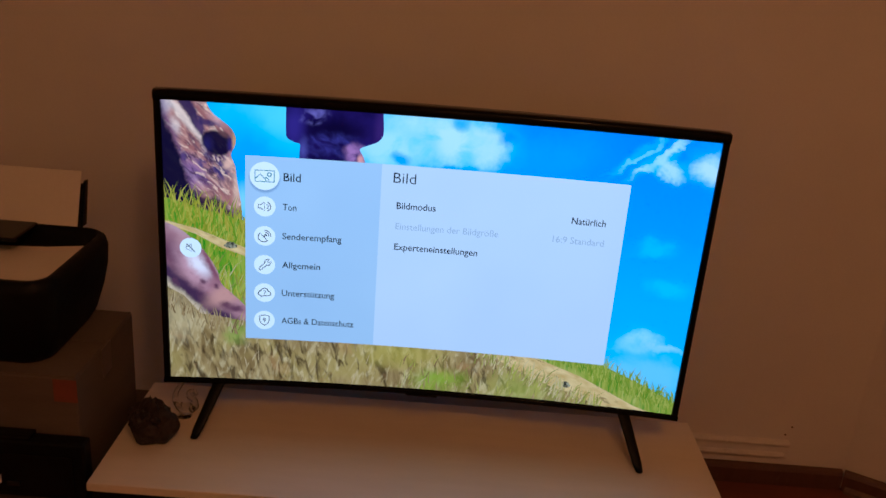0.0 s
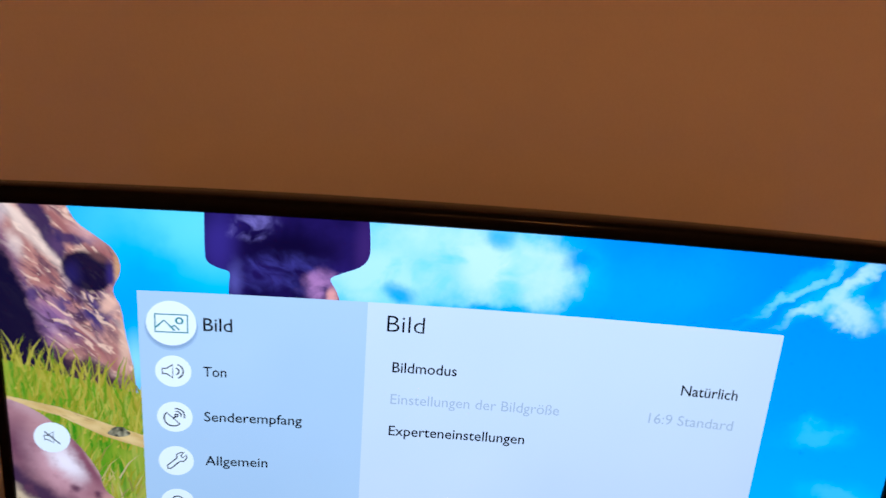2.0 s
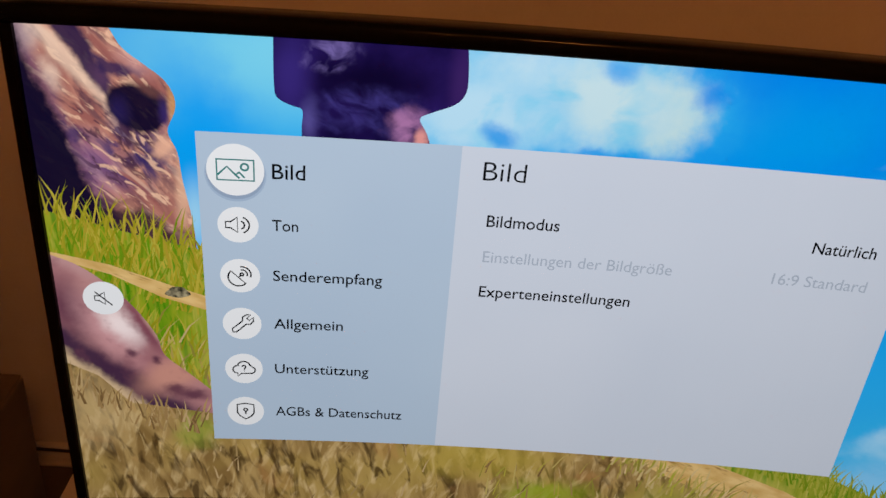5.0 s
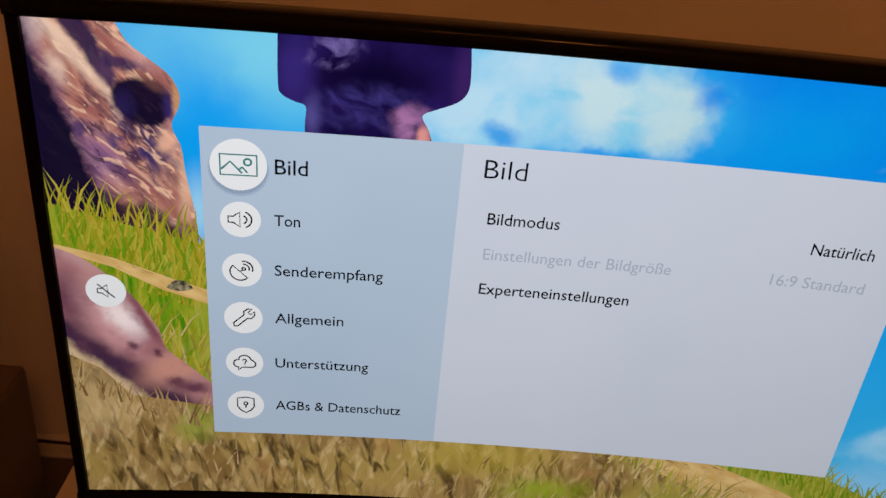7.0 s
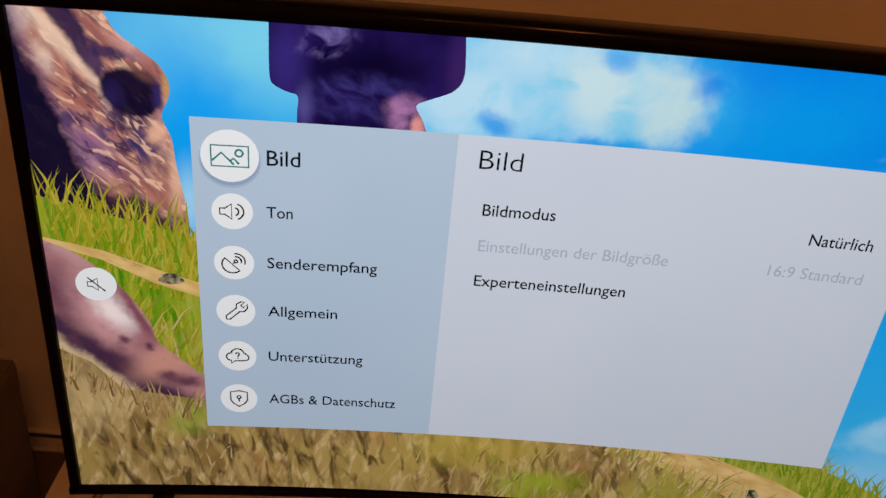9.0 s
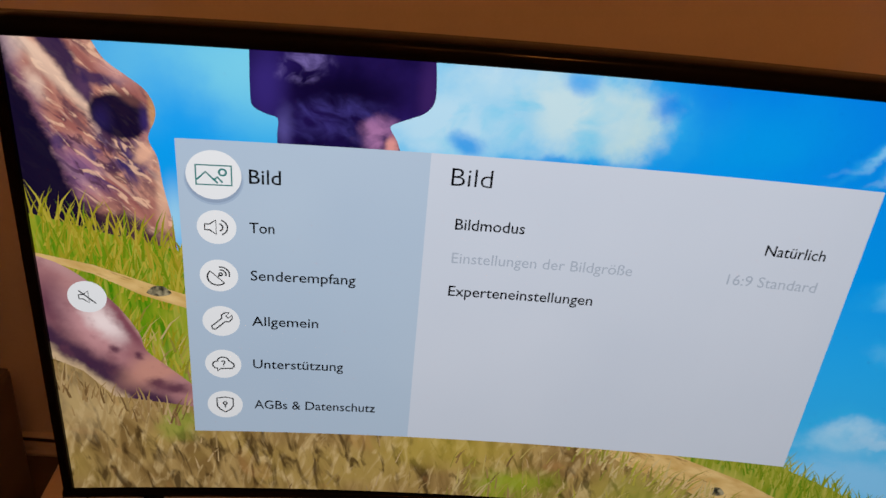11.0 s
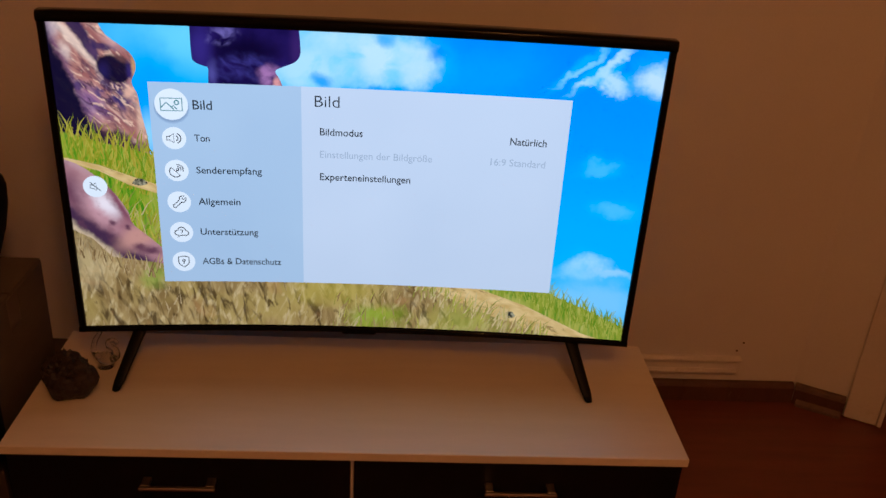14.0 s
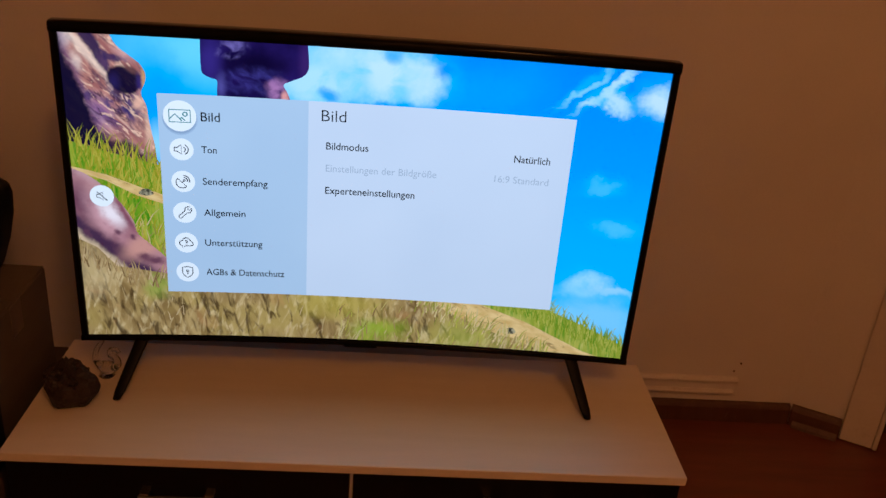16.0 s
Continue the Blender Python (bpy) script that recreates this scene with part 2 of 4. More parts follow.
def loft(sections, closed=True, caps=True):
    """A skin over rows of points of equal number."""
    bm = bmesh.new()
    rings = [[bm.verts.new(p) for p in ring] for ring in sections]
    n = len(rings[0])
    for a, b in zip(rings, rings[1:]):
        for i in range(n if closed else n - 1):
            j = (i + 1) % n
            bm.faces.new((a[i], a[j], b[j], b[i]))
    if caps:
        bm.faces.new(rings[0][::-1]), bm.faces.new(rings[-1])
    bmesh.ops.recalc_face_normals(bm, faces=bm.faces)
    return bm


def tube(points, radius, sides=10):
    """A round bar along points; radius may be one number or one for each point."""
    pts = [Vector(p) for p in points]
    rs = radius if isinstance(radius, (list, tuple)) else [radius] * len(pts)
    rings, side = [], None
    for i, p in enumerate(pts):
        way = (pts[min(i + 1, len(pts) - 1)] - pts[max(i - 1, 0)]).normalized()
        if side is None:
            side = way.orthogonal().normalized()
        side = (side - way * side.dot(way)).normalized()
        other = way.cross(side)
        rings.append([p + rs[i] * (math.cos(a) * side + math.sin(a) * other) for a in (2 * math.pi * k / sides for k in range(sides))])
    return loft(rings)


def spline(points, steps=6):
    """A smooth line through points (Catmull-Rom)."""
    p = [Vector(q) for q in points]
    p = [2 * p[0] - p[1], *p, 2 * p[-1] - p[-2]]
    out = []
    for a, b, c, d in zip(p, p[1:], p[2:], p[3:]):
        for k in range(steps):
            s = k / steps
            out.append(0.5 * (2 * b + (c - a) * s + (2 * a - 5 * b + 4 * c - d) * s * s + (3 * b - a - 3 * c + d) * s ** 3))
    return out + [p[-2]]


# ---- room ----
WALL_Y, CEIL = 0.45, 2.62
CORNER = Vector((1.186, WALL_Y, 0))
ALONG = Vector((0.871, -0.491, 0)).normalized()
OUT = Vector((ALONG.y, -ALONG.x, 0))          # from the slanting wall into the room
SLANT = Matrix.Translation(CORNER) @ Matrix((( ALONG.x, -OUT.x, 0, 0), (ALONG.y, -OUT.y, 0, 0), (0, 0, 1, 0), (0, 0, 0, 1)))
END = CORNER + ALONG * 1.30

tagged(part("floor", box((-2.4, -3.8, -0.1), (2.7, 0.7, 0.0)), FLOOR_WOOD), "dark reddish-brown wooden floor of the room", "floor", kind="structure")
tagged(part("ceiling", box((-2.4, -3.8, CEIL), (2.7, 0.7, CEIL + 0.1)), CEILING_PAINT), "plain white painted ceiling of the room", "ceiling", kind="structure")
tagged(part("wall_north", prism([(-2.2, WALL_Y), (CORNER.x, WALL_Y), (CORNER.x + 0.05, WALL_Y + 0.14), (-2.2, WALL_Y + 0.14)], 0, CEIL), PAINTED_WALL), "cream painted wall behind the television, lit by a warm lamp", "wall", kind="structure")
tagged(part("wall_west", box((-2.34, -3.6, 0), (-2.2, WALL_Y + 0.14, CEIL)), PAINTED_WALL), "cream painted side wall of the room", "wall", kind="structure")
tagged(part("wall_south", box((-2.34, -3.74, 0), (END.x + 0.14, -3.6, CEIL)), PAINTED_WALL), "cream painted wall opposite the television", "wall", kind="structure")
tagged(part("wall_east", box((END.x, -3.6, 0), (END.x + 0.14, END.y, CEIL)), PAINTED_WALL), "cream painted side wall beyond the door", "wall", kind="structure")

DOOR_A, DOOR_B, DOOR_H = 0.235, 1.06, 2.02
slant = bmesh.new()
box((0, 0, 0), (DOOR_A, 0.14, CEIL), bm=slant)
box((DOOR_B, 0, 0), (1.30, 0.14, CEIL), bm=slant)
box((DOOR_A, 0, DOOR_H), (DOOR_B, 0.14, CEIL), bm=slant)
slant.transform(SLANT)
tagged(part("wall_northeast", slant, PAINTED_WALL), "slanting cream painted wall with a doorway in it", "wall", kind="structure")


def slanted(bm):
    bm.transform(SLANT)
    return bm


door_trim = tagged(new("trim"), "white painted wooden casing round the doorway", "door casing", kind="structure")
part("casing_post", slanted(box((0.1385, -0.013, 0.004), (0.222, -0.001, 2.11), 0.003)), WHITE_TRIM, door_trim)
part("casing_bead", slanted(box((0.2225, -0.017, 0.004), (0.2345, -0.001, 2.11), 0.003)), WHITE_TRIM, door_trim)
part("casing_post", slanted(box((1.063, -0.013, 0.004), (1.158, -0.001, 2.11), 0.003)), WHITE_TRIM, door_trim)
part("casing_head", slanted(box((0.1385, -0.013, 2.112), (1.158, -0.001, 2.205), 0.003)), WHITE_TRIM, door_trim)

# leaf and panels are added; their dark colour stands for the unlit opening
door = tagged(new("door_1"), "added dark brown door leaf standing in for the dark beyond the doorway", "door", kind="structure")
part("door_leaf", slanted(box((DOOR_A + 0.004, 0.085, 0.006), (DOOR_B - 0.004, 0.125, DOOR_H - 0.004), 0.002)), DOORWAY_DARK, door)
part("door_panel", slanted(box((DOOR_A + 0.12, 0.078, 0.15), (DOOR_B - 0.12, 0.0845, 0.9), 0.003)), DOORWAY_DARK, door)
part("door_panel", slanted(box((DOOR_A + 0.12, 0.078, 1.05), (DOOR_B - 0.12, 0.0845, 1.9), 0.003)), DOORWAY_DARK, door)

SKIRT = [(0, 0), (0.015, 0), (0.015, 0.045), (0.011, 0.054), (0.007, 0.058), (0, 0.060)]
skirt = tagged(new("baseboard"), "dark brown wooden skirting board with scuffed edges", "baseboard", kind="structure")
part("skirting_length", loft([[(x, WALL_Y - 0.002 - d, h + 0.001) for d, h in SKIRT] for x in (-2.19, 1.182)]), SKIRTING, skirt)
part("skirting_length", loft([[CORNER + ALONG * s + OUT * (d + 0.002) + Vector((0, 0, h + 0.001)) for d, h in SKIRT] for s in (0.006, 0.136)]), SKIRTING, skirt)

part("skirting_foot", loft([[CORNER + ALONG * s + OUT * d + Vector((0, 0, h + 0.001)) for d, h in ((0.0176, 0), (0.030, 0), (0.029, 0.008), (0.0176, 0.017))] for s in (0.016, 0.132)]), WORN_STRIP, skirt, "pale worn strip along the foot of the board")

# ---- television ----
SW, SH, SAG, SBOT = 1.075, 0.597, 0.0275, 0.45


def bow(x):
    """How deep the curved front lies at x."""
    return SAG * (1 - (2 * x / SW) ** 2)


tv = thing("television", "curved black television with a settings menu on its bright screen", "television", (0, 0.0, 0.347))


def put(ob, owner):
    """Keeps a part where it was built when its thing has a place of its own."""
    ob.parent = owner
    base = owner.matrix_basis.copy()
    up = owner.parent
    while up:
        base = up.matrix_basis @ base
        up = up.parent
    ob.matrix_basis = base.inverted() @ ob.matrix_basis
    return ob


def piece(name, bm, material, owner, label="", smooth=False):
    return put(part(name, bm, material, None, label, smooth), owner)


def rail(section, x0, x1, n=40):
    """A bar along the bow of the television; section gives (depth, height) points."""
    def depth(x, d):
        return bow(x) + (d if d < 0.01 else d * (0.62 + 0.36 * bow(x) / SAG))
    return loft([[(x, depth(x, d), h) for d, h in section] for x in (x0 + (x1 - x0) * k / n for k in range(n + 1))])


TOP, LOW = SBOT + SH, SBOT
EDGE = 0.5505
piece("frame_top", rail([(-0.0055, TOP), (-0.008, TOP + 0.003), (-0.008, TOP + 0.013), (-0.005, TOP + 0.018), (0.003, TOP + 0.0195), (0.03, TOP + 0.0195), (0.039, TOP + 0.016), (0.043, TOP + 0.006), (0.043, TOP + 0.001), (0.004, TOP)], -EDGE, EDGE), TV_PLASTIC, tv, "glossy black upper bezel", True)
piece("frame_bottom", rail([(-0.0055, LOW), (-0.008, LOW - 0.002), (-0.008, LOW - 0.010), (-0.004, LOW - 0.0125), (0.030, LOW - 0.0125), (0.030, LOW - 0.001), (0.004, LOW)], -EDGE, EDGE), TV_PLASTIC, tv, "", True)
for s in (-1, 1):
    a, b = s * (SW / 2), s * EDGE
    y = bow(SW / 2)
    outline = [(a, y + 0.004), (a, y - 0.0055), (a + s * 0.002, y - 0.0075), (b - s * 0.002, y - 0.0075), (b, y - 0.005), (b, y + 0.034), (a, y + 0.034)]
    piece("frame_side", prism(outline, LOW + 0.0004, TOP - 0.0004), TV_PLASTIC, tv)
back = loft([[(x, bow(x) + d, h) for d, h in ((0.0345, LOW + 0.01), (0.0345, TOP - 0.002), (0.042, TOP - 0.002), (0.062, TOP - 0.12), (0.085, TOP - 0.30), (0.085, LOW + 0.09), (0.055, LOW + 0.015))] for x in (-0.53 + 1.06 * k / 24 for k in range(25))])
piece("back_cover", back, TV_MATT, tv)
plate = loft([[(x, bow(x) + d, h) for d, h in ((-0.0092, LOW - 0.0085), (-0.0092, LOW - 0.0135 + t), (-0.004, LOW - 0.0145 + t), (0.008, LOW - 0.0145 + t), (0.008, LOW - 0.0127))] for x, t in ((-0.034, 0.0012), (-0.029, 0.0), (-0.010, 0.0), (0.010, 0.0), (0.029, 0.0), (0.034, 0.0012))])
piece("name_plate", plate, TV_PLASTIC, tv, "small black plate under the middle of the bezel")

for s in (-1, 1):
    foot = put(new("foot"), tv)
    for tip, deep in (((s * 0.469, -0.077, 0.3475), 0), ((s * 0.476, 0.122, 0.3475), 1)):
        top = Vector((s * (0.432 + 0.004 * deep), 0.022 + 0.028 * deep, 0.452))
        tip = Vector(tip)
        rings = []
        for k in range(9):
            f = k / 8
            c = top.lerp(tip, f)
            w, t = 0.0135 - 0.0035 * f, 0.009 - 0.002 * f
            if k == 8:
                w, t = 0.0075, 0.0045
            rings.append([c + Vector((w * math.cos(a), t * math.sin(a) * 0.9, 0.0045 * f + t * 0.35 * math.sin(a))) for a in (2 * math.pi * j / 10 for j in range(10))])
        ob = part("prong", loft(rings), TV_MATT, None, "", True)
        put(ob, foot)

# ---- screen picture ----


def on_screen(u, v, layer):
    x = (u - 0.5) * SW
    return (x, bow(x) - 0.00008 * layer, SBOT + SH * (1 - v))


def bend(bm, layer, step=0.03):
    """Takes a flat figure of (u, v) onto the bowed screen and keeps u and v as its map."""
    bmesh.ops.triangulate(bm, faces=bm.faces)
    us = [v.co.x for v in bm.verts]
    if max(us) - min(us) > step:
        k = math.floor(min(us) / step) + 1
        while k * step < max(us):
            bmesh.ops.bisect_plane(bm, geom=[*bm.verts, *bm.edges, *bm.faces], plane_co=(k * step, 0, 0), plane_no=(1, 0, 0))
            k += 1
    uv = bm.loops.layers.uv.new("UVMap")
    for f in bm.faces:
        for loop in f.loops:
            loop[uv].uv = loop.vert.co.xy
    for v in bm.verts:
        v.co = on_screen(v.co.x, v.co.y, layer)
    bm.normal_update()
    if sum(f.normal.y * f.calc_area() for f in bm.faces) > 0:
        bmesh.ops.reverse_faces(bm, faces=bm.faces)
    return bm


def figure(outline, layer):
    bm = bmesh.new()
    bm.faces.new([bm.verts.new((u, v, 0)) for u, v in outline])
    return bend(bm, layer)


def smooth_outline(points, steps=5):
    return [(min(1, max(0, p.x)), min(1, max(0, p.y))) for p in spline([(u, v, 0) for u, v in points], steps)]


screen = piece("screen", figure([(0, 0), (1, 0), (1, 1), (0, 1)], 0), TV_PLASTIC, tv, "bright curved screen with a sunny grassland picture")
ASPECT = 16 / 9

# sky and clouds
p = Paint("picture_sky")
sky = p.mix(lin(0, 134, 238), lin(0, 168, 248), p.ramp(1, 0.0, 0.6))
sky = p.mix(sky, lin(64, 184, 240), p.times(p.ramp(1, 0.35, 0.85), 0.8))
sky = p.mix(sky, lin(0, 160, 240), p.times(p.blob(0.72, 0.10, 0.07, 0.07, 20, 0.9, 0.1), 0.7))
sky = p.mix(sky, lin(30, 182, 246), p.times(p.blob(0.27, 0.06, 0.20, 0.20, soft=0.9), 0.8))
sky = p.mix(sky, lin(128, 214, 240), p.times(p.blob(0.25, 0.03, 0.15, 0.10, soft=0.9), 0.9))
sky = p.mix(sky, lin(0, 160, 248), p.times(p.blob(0.158, 0.16, 0.035, 0.10, 20, soft=0.9, warp=0.1), 0.85))
sky = p.mix(sky, lin(170, 222, 246), p.times(p.blob(0.142, 0.33, 0.012, 0.06, 0, 0.9), 0.8))
for u, v, ru, rv, turn, white, k in ((0.46, 0.070, 0.12, 0.10, 0, (206, 232, 244), 1.0), (0.578, 0.090, 0.042, 0.070, 10, (214, 232, 228), 1.0), (0.53, 0.07, 0.05, 0.07, 0, (206, 230, 236), 0.9), (0.40, 0.12, 0.06, 0.07, 0, (190, 226, 246), 0.9),
                                  (0.862, 0.062, 0.052, 0.012, 40, (150, 210, 252), 0.75), (0.897, 0.070, 0.056, 0.014, 42, (204, 230, 250), 0.8), (0.915, 0.098, 0.026, 0.024, -20, (206, 230, 250), 0.8), (0.985, 0.080, 0.030, 0.045, 0, (214, 232, 250), 0.85),
                                  (0.915, 0.375, 0.030, 0.026, 10, (104, 196, 252), 0.6), (0.955, 0.525, 0.035, 0.026, 0, (112, 200, 252), 0.6),
                                  (0.905, 0.735, 0.040, 0.045, 0, (176, 222, 252), 0.9), (0.955, 0.745, 0.045, 0.018, -8, (182, 220, 250), 0.8), (0.94, 0.86, 0.09, 0.08, 0, (140, 206, 250), 0.9)):
    sky = p.mix(sky, lin(56, 190, 244), p.times(p.blob(u, v, ru * 1.2, rv * 1.25, turn, 0.8, 0.12, 8), 0.75 * k))
    sky = p.mix(sky, lin(*white), p.times(p.blob(u, v, ru * 0.95, rv * 0.95, turn, 0.62, 0.14, 9), k))
sky = p.mix(sky, lin(104, 204, 242), p.times(p.times(p.blob(0.47, 0.09, 0.12, 0.09, 0, 0.6), p.noise(9, 4, (1, 1.4, 1), 20, 0.5, 0.5, 0.68)), 0.7))
sky = p.mix(sky, lin(0, 152, 238), p.times(p.blob(0.432, 0.148, 0.015, 0.018, 0, 0.7, 0.05), 0.85))
sky = p.mix(sky, lin(0, 152, 238), p.times(p.blob(0.53, 0.172, 0.06, 0.010, 0, 0.8, 0.06), 0.8))
sky = p.mix(sky, lin(40, 160, 244), p.times(p.blob(0.535, 0.018, 0.016, 0.016, 0, 0.7, 0.05), 0.7))
sky = p.mix(sky, lin(0, 140, 238), p.times(p.blob(0.619, 0.045, 0.014, 0.024, 0, 0.7, 0.08), 0.8))
SKY = p.done(sky)
screen.data.materials[0] = SKY

# the hanging dark rock
p = Paint("picture_dark_rock")
col = p.mix(lin(18, 9, 56), lin(40, 24, 92), p.noise(8, 4, low=0.38, high=0.66))
col = p.mix(col, lin(12, 5, 40), p.times(p.blob(0.31, 0.07, 0.055, 0.035, 0, 0.8, 0.05), 0.9))
col = p.mix(col, lin(60, 44, 130), p.times(p.blob(0.234, 0.06, 0.016, 0.06, 0, 0.9), 0.7))
col = p.mix(col, lin(60, 34, 98), p.times(p.blob(0.391, 0.06, 0.010, 0.06, 0, 0.9), 0.85))
col = p.mix(col, lin(140, 122, 196), p.times(p.times(p.blob(0.270, 0.020, 0.018, 0.024, 20, 0.8, 0.06, 24), p.noise(24, 4, (1, 1, 1), 0, 1.5, 0.42, 0.66)), 0.8))
col = p.mix(col, lin(70, 62, 140), p.times(p.times(p.blob(0.30, 0.125, 0.05, 0.03, 0, 0.7, 0.1), p.noise(16, 4, (1, 2, 1), -30, 0.8)), 0.8))
col = p.mix(col, lin(92, 84, 156), p.times(p.blob(0.252, 0.14, 0.007, 0.035, 0, 0.9, 0.04), 0.7))
col = p.mix(col, lin(172, 118, 168), p.times(p.times(p.blob(0.342, 0.140, 0.017, 0.030, -15, 0.6, 0.05, 24), p.noise(22, 4, (1, 1, 1), 0, 0.5, 0.3, 0.6)), 0.95))
col = p.mix(col, lin(232, 156, 150), p.times(p.blob(0.357, 0.160, 0.006, 0.020, -15, 0.7, 0.03, 30), 0.9))
DARK_ROCK = p.done(col)
hanging = smooth_outline([(0.2195, 0), (0.2195, 0.08), (0.2225, 0.103), (0.235, 0.115), (0.245, 0.122), (0.2445, 0.15), (0.2445, 0.18)], 4)
hanging += smooth_outline([(0.367, 0.18), (0.361, 0.15), (0.354, 0.125), (0.365, 0.113), (0.386, 0.096), (0.395, 0.074), (0.3955, 0.04), (0.3935, 0)], 4)
piece("dark_rock_picture", figure(hanging, 1), DARK_ROCK, screen)

# the tall rock
p = Paint("picture_tall_rock")
col = p.mix(lin(160, 98, 92), lin(216, 154, 132), p.noise(9, 4, (0.6, 2.0, 1), -52, 0.9, 0.38, 0.62))
col = p.mix(col, lin(238, 196, 172), p.times(p.noise(15, 4, (0.5, 2.2, 1), -50, 0.8, 0.54, 0.68), 0.8))
col = p.mix(col, lin(112, 76, 84), p.times(p.noise(19, 4, (0.5, 2.4, 1), -54, 0.9, 0.53, 0.66), 0.75))
col = p.mix(col, lin(150, 104, 150), p.times(p.blob(0.055, 0.24, 0.018, 0.05, 25, 0.8, 0.06), 0.75))
low = p.times(p.blob(0.088, 0.215, 0.034, 0.060, 25, 0.6, 0.05, 20), p.noise(16, 4, (0.7, 1.8, 1), -48, 0.9, 0.49, 0.58))
col = p.mix(col, lin(62, 48, 104), p.times(low, 0.92))
for u, v, ru, rv, turn in ((0.083, 0.178, 0.013, 0.014, -40), (0.086, 0.223, 0.011, 0.012, -20), (0.106, 0.222, 0.009, 0.020, -25), (0.040, 0.186, 0.009, 0.012, 0)):
    col = p.mix(col, lin(54, 40, 94), p.times(p.blob(u, v, ru, rv, turn, 0.6, 0.05, 30), 0.85))
grain = p.times(p.noise(34, 5, (0.7, 1.7, 1), -48, 1.2, 0.52, 0.60), p.blob(0.070, 0.19, 0.055, 0.11, 25, 0.6))
col = p.mix(col, lin(74, 44, 66), p.times(grain, 0.8))
col = p.mix(col, lin(250, 202, 170), p.times(p.noise(38, 4, (0.6, 1.9, 1), -44, 1.0, 0.57, 0.64), 0.7))
ridge = p.patch([(0.012, -0.01), (0.036, 0.018), (0.072, 0.105), (0.072, 0.135), (0.058, 0.115), (0.026, 0.050)], 0.010, 0.02, 20)
col = p.mix(col, lin(242, 208, 184), p.times(ridge, 0.75))
col = p.mix(col, lin(240, 206, 186), p.times(p.blob(0.024, 0.085, 0.007, 0.028, 22, 0.8, 0.04, 24), 0.8))
col = p.mix(col, lin(226, 200, 190), p.times(p.blob(0.004, 0.015, 0.012, 0.03, 0, 0.8, 0.04), 0.8))
band = p.patch([(0.024, -0.01), (0.050, -0.01), (0.062, 0.036), (0.073, 0.085), (0.074, 0.118), (0.066, 0.104)], 0.007, 0.025, 22)
col = p.mix(col, lin(38, 24, 68), p.times(band, 0.95))
col = p.mix(col, lin(92, 62, 96), p.times(p.blob(0.066, 0.080, 0.007, 0.022, 15, 0.8, 0.04), 0.8))
brow = p.patch([(0.060, 0.040), (0.083, 0.057), (0.106, 0.074), (0.100, 0.084), (0.082, 0.080), (0.066, 0.070)], 0.006, 0.03, 26)
col = p.mix(col, lin(56, 38, 82), p.times(brow, 0.9))
col = p.mix(col, lin(206, 152, 150), p.times(p.blob(0.097, 0.056, 0.016, 0.014, -38, 0.8, 0.03), 0.7))
eye = p.patch([(0.0741, 0.0987), (0.0912, 0.0906), (0.1103, 0.0985), (0.1250, 0.1168), (0.1225, 0.1535), (0.113, 0.171), (0.097, 0.1768), (0.079, 0.160), (0.0705, 0.1435), (0.0695, 0.1195)], 0.006, 0.014, 22)
col = p.mix(col, lin(16, 10, 42), p.times(eye, 0.98))
col = p.mix(col, lin(112, 72, 70), p.times(p.blob(0.108, 0.101, 0.014, 0.007, -28, 0.8, 0.02), 0.8))
col = p.mix(col, lin(46, 36, 100), p.times(p.blob(0.080, 0.140, 0.009, 0.022, 0, 0.9, 0.02), 0.5))
col = p.mix(col, lin(66, 48, 120), p.times(p.blob(0.120, 0.140, 0.004, 0.024, 0, 0.9, 0.02), 0.6))
col = p.mix(col, lin(200, 146, 98), p.times(p.blob(0.1285, 0.125, 0.004, 0.050, 0, 0.8), 0.85))
col = p.mix(col, lin(236, 180, 152), p.times(p.blob(0.118, 0.200, 0.011, 0.020, 0, 0.7, 0.04, 25), 0.9))
col = p.mix(col, lin(226, 178, 150), p.times(p.blob(0.1315, 0.29, 0.006, 0.07, -3, 0.8), 0.8))
edge = p.side((0.010, 0.030), (0.066, 0.335), 0.014, 0.05, 16)
col = p.mix(col, lin(96, 66, 112), p.times(edge, 0.6))
shade = p.side((0.002, 0.036), (0.058, 0.345), 0.010, 0.05, 16)
col = p.mix(col, lin(12, 9, 40), p.times(shade, 0.98))
col = p.mix(col, lin(26, 14, 42), p.times(p.blob(0.080, 0.350, 0.065, 0.030, -20, 0.5, 0.06, 25), 0.9))
TALL_ROCK = p.done(col)
tall = [(0, 0)] + smooth_outline([(0.078, 0), (0.088, 0.033), (0.105, 0.058), (0.122, 0.083), (0.130, 0.112), (0.129, 0.138), (0.1215, 0.172), (0.129, 0.209), (0.132, 0.26), (0.139, 0.34), (0.141, 0.40)], 4) + [(0, 0.42)]
piece("tall_rock_picture", figure(tall, 2), TALL_ROCK, screen)


def ground(name, colours, turn=0):
    """Grass ground: short upright streaks of several colours."""
    p = Paint(name)
    col = p.mix(lin(*colours[0]), lin(*colours[1]), p.noise(13, 3, (3.2, 0.6, 1), turn, 0.3, 0.38, 0.62))
    col = p.mix(col, lin(*colours[2]), p.times(p.noise(30, 3, (2.6, 0.35, 1), turn, 0.4, 0.5, 0.64), 0.85))
    col = p.mix(col, lin(*colours[3]), p.times(p.noise(34, 3, (2.8, 0.3, 1), turn - 4, 0.4, 0.53, 0.66), 0.85))
    col = p.mix(col, lin(*colours[3]), p.times(p.noise(5, 3, (1, 1, 1), 0, 0.3, 0.5, 0.68), 0.7))
    return p, col


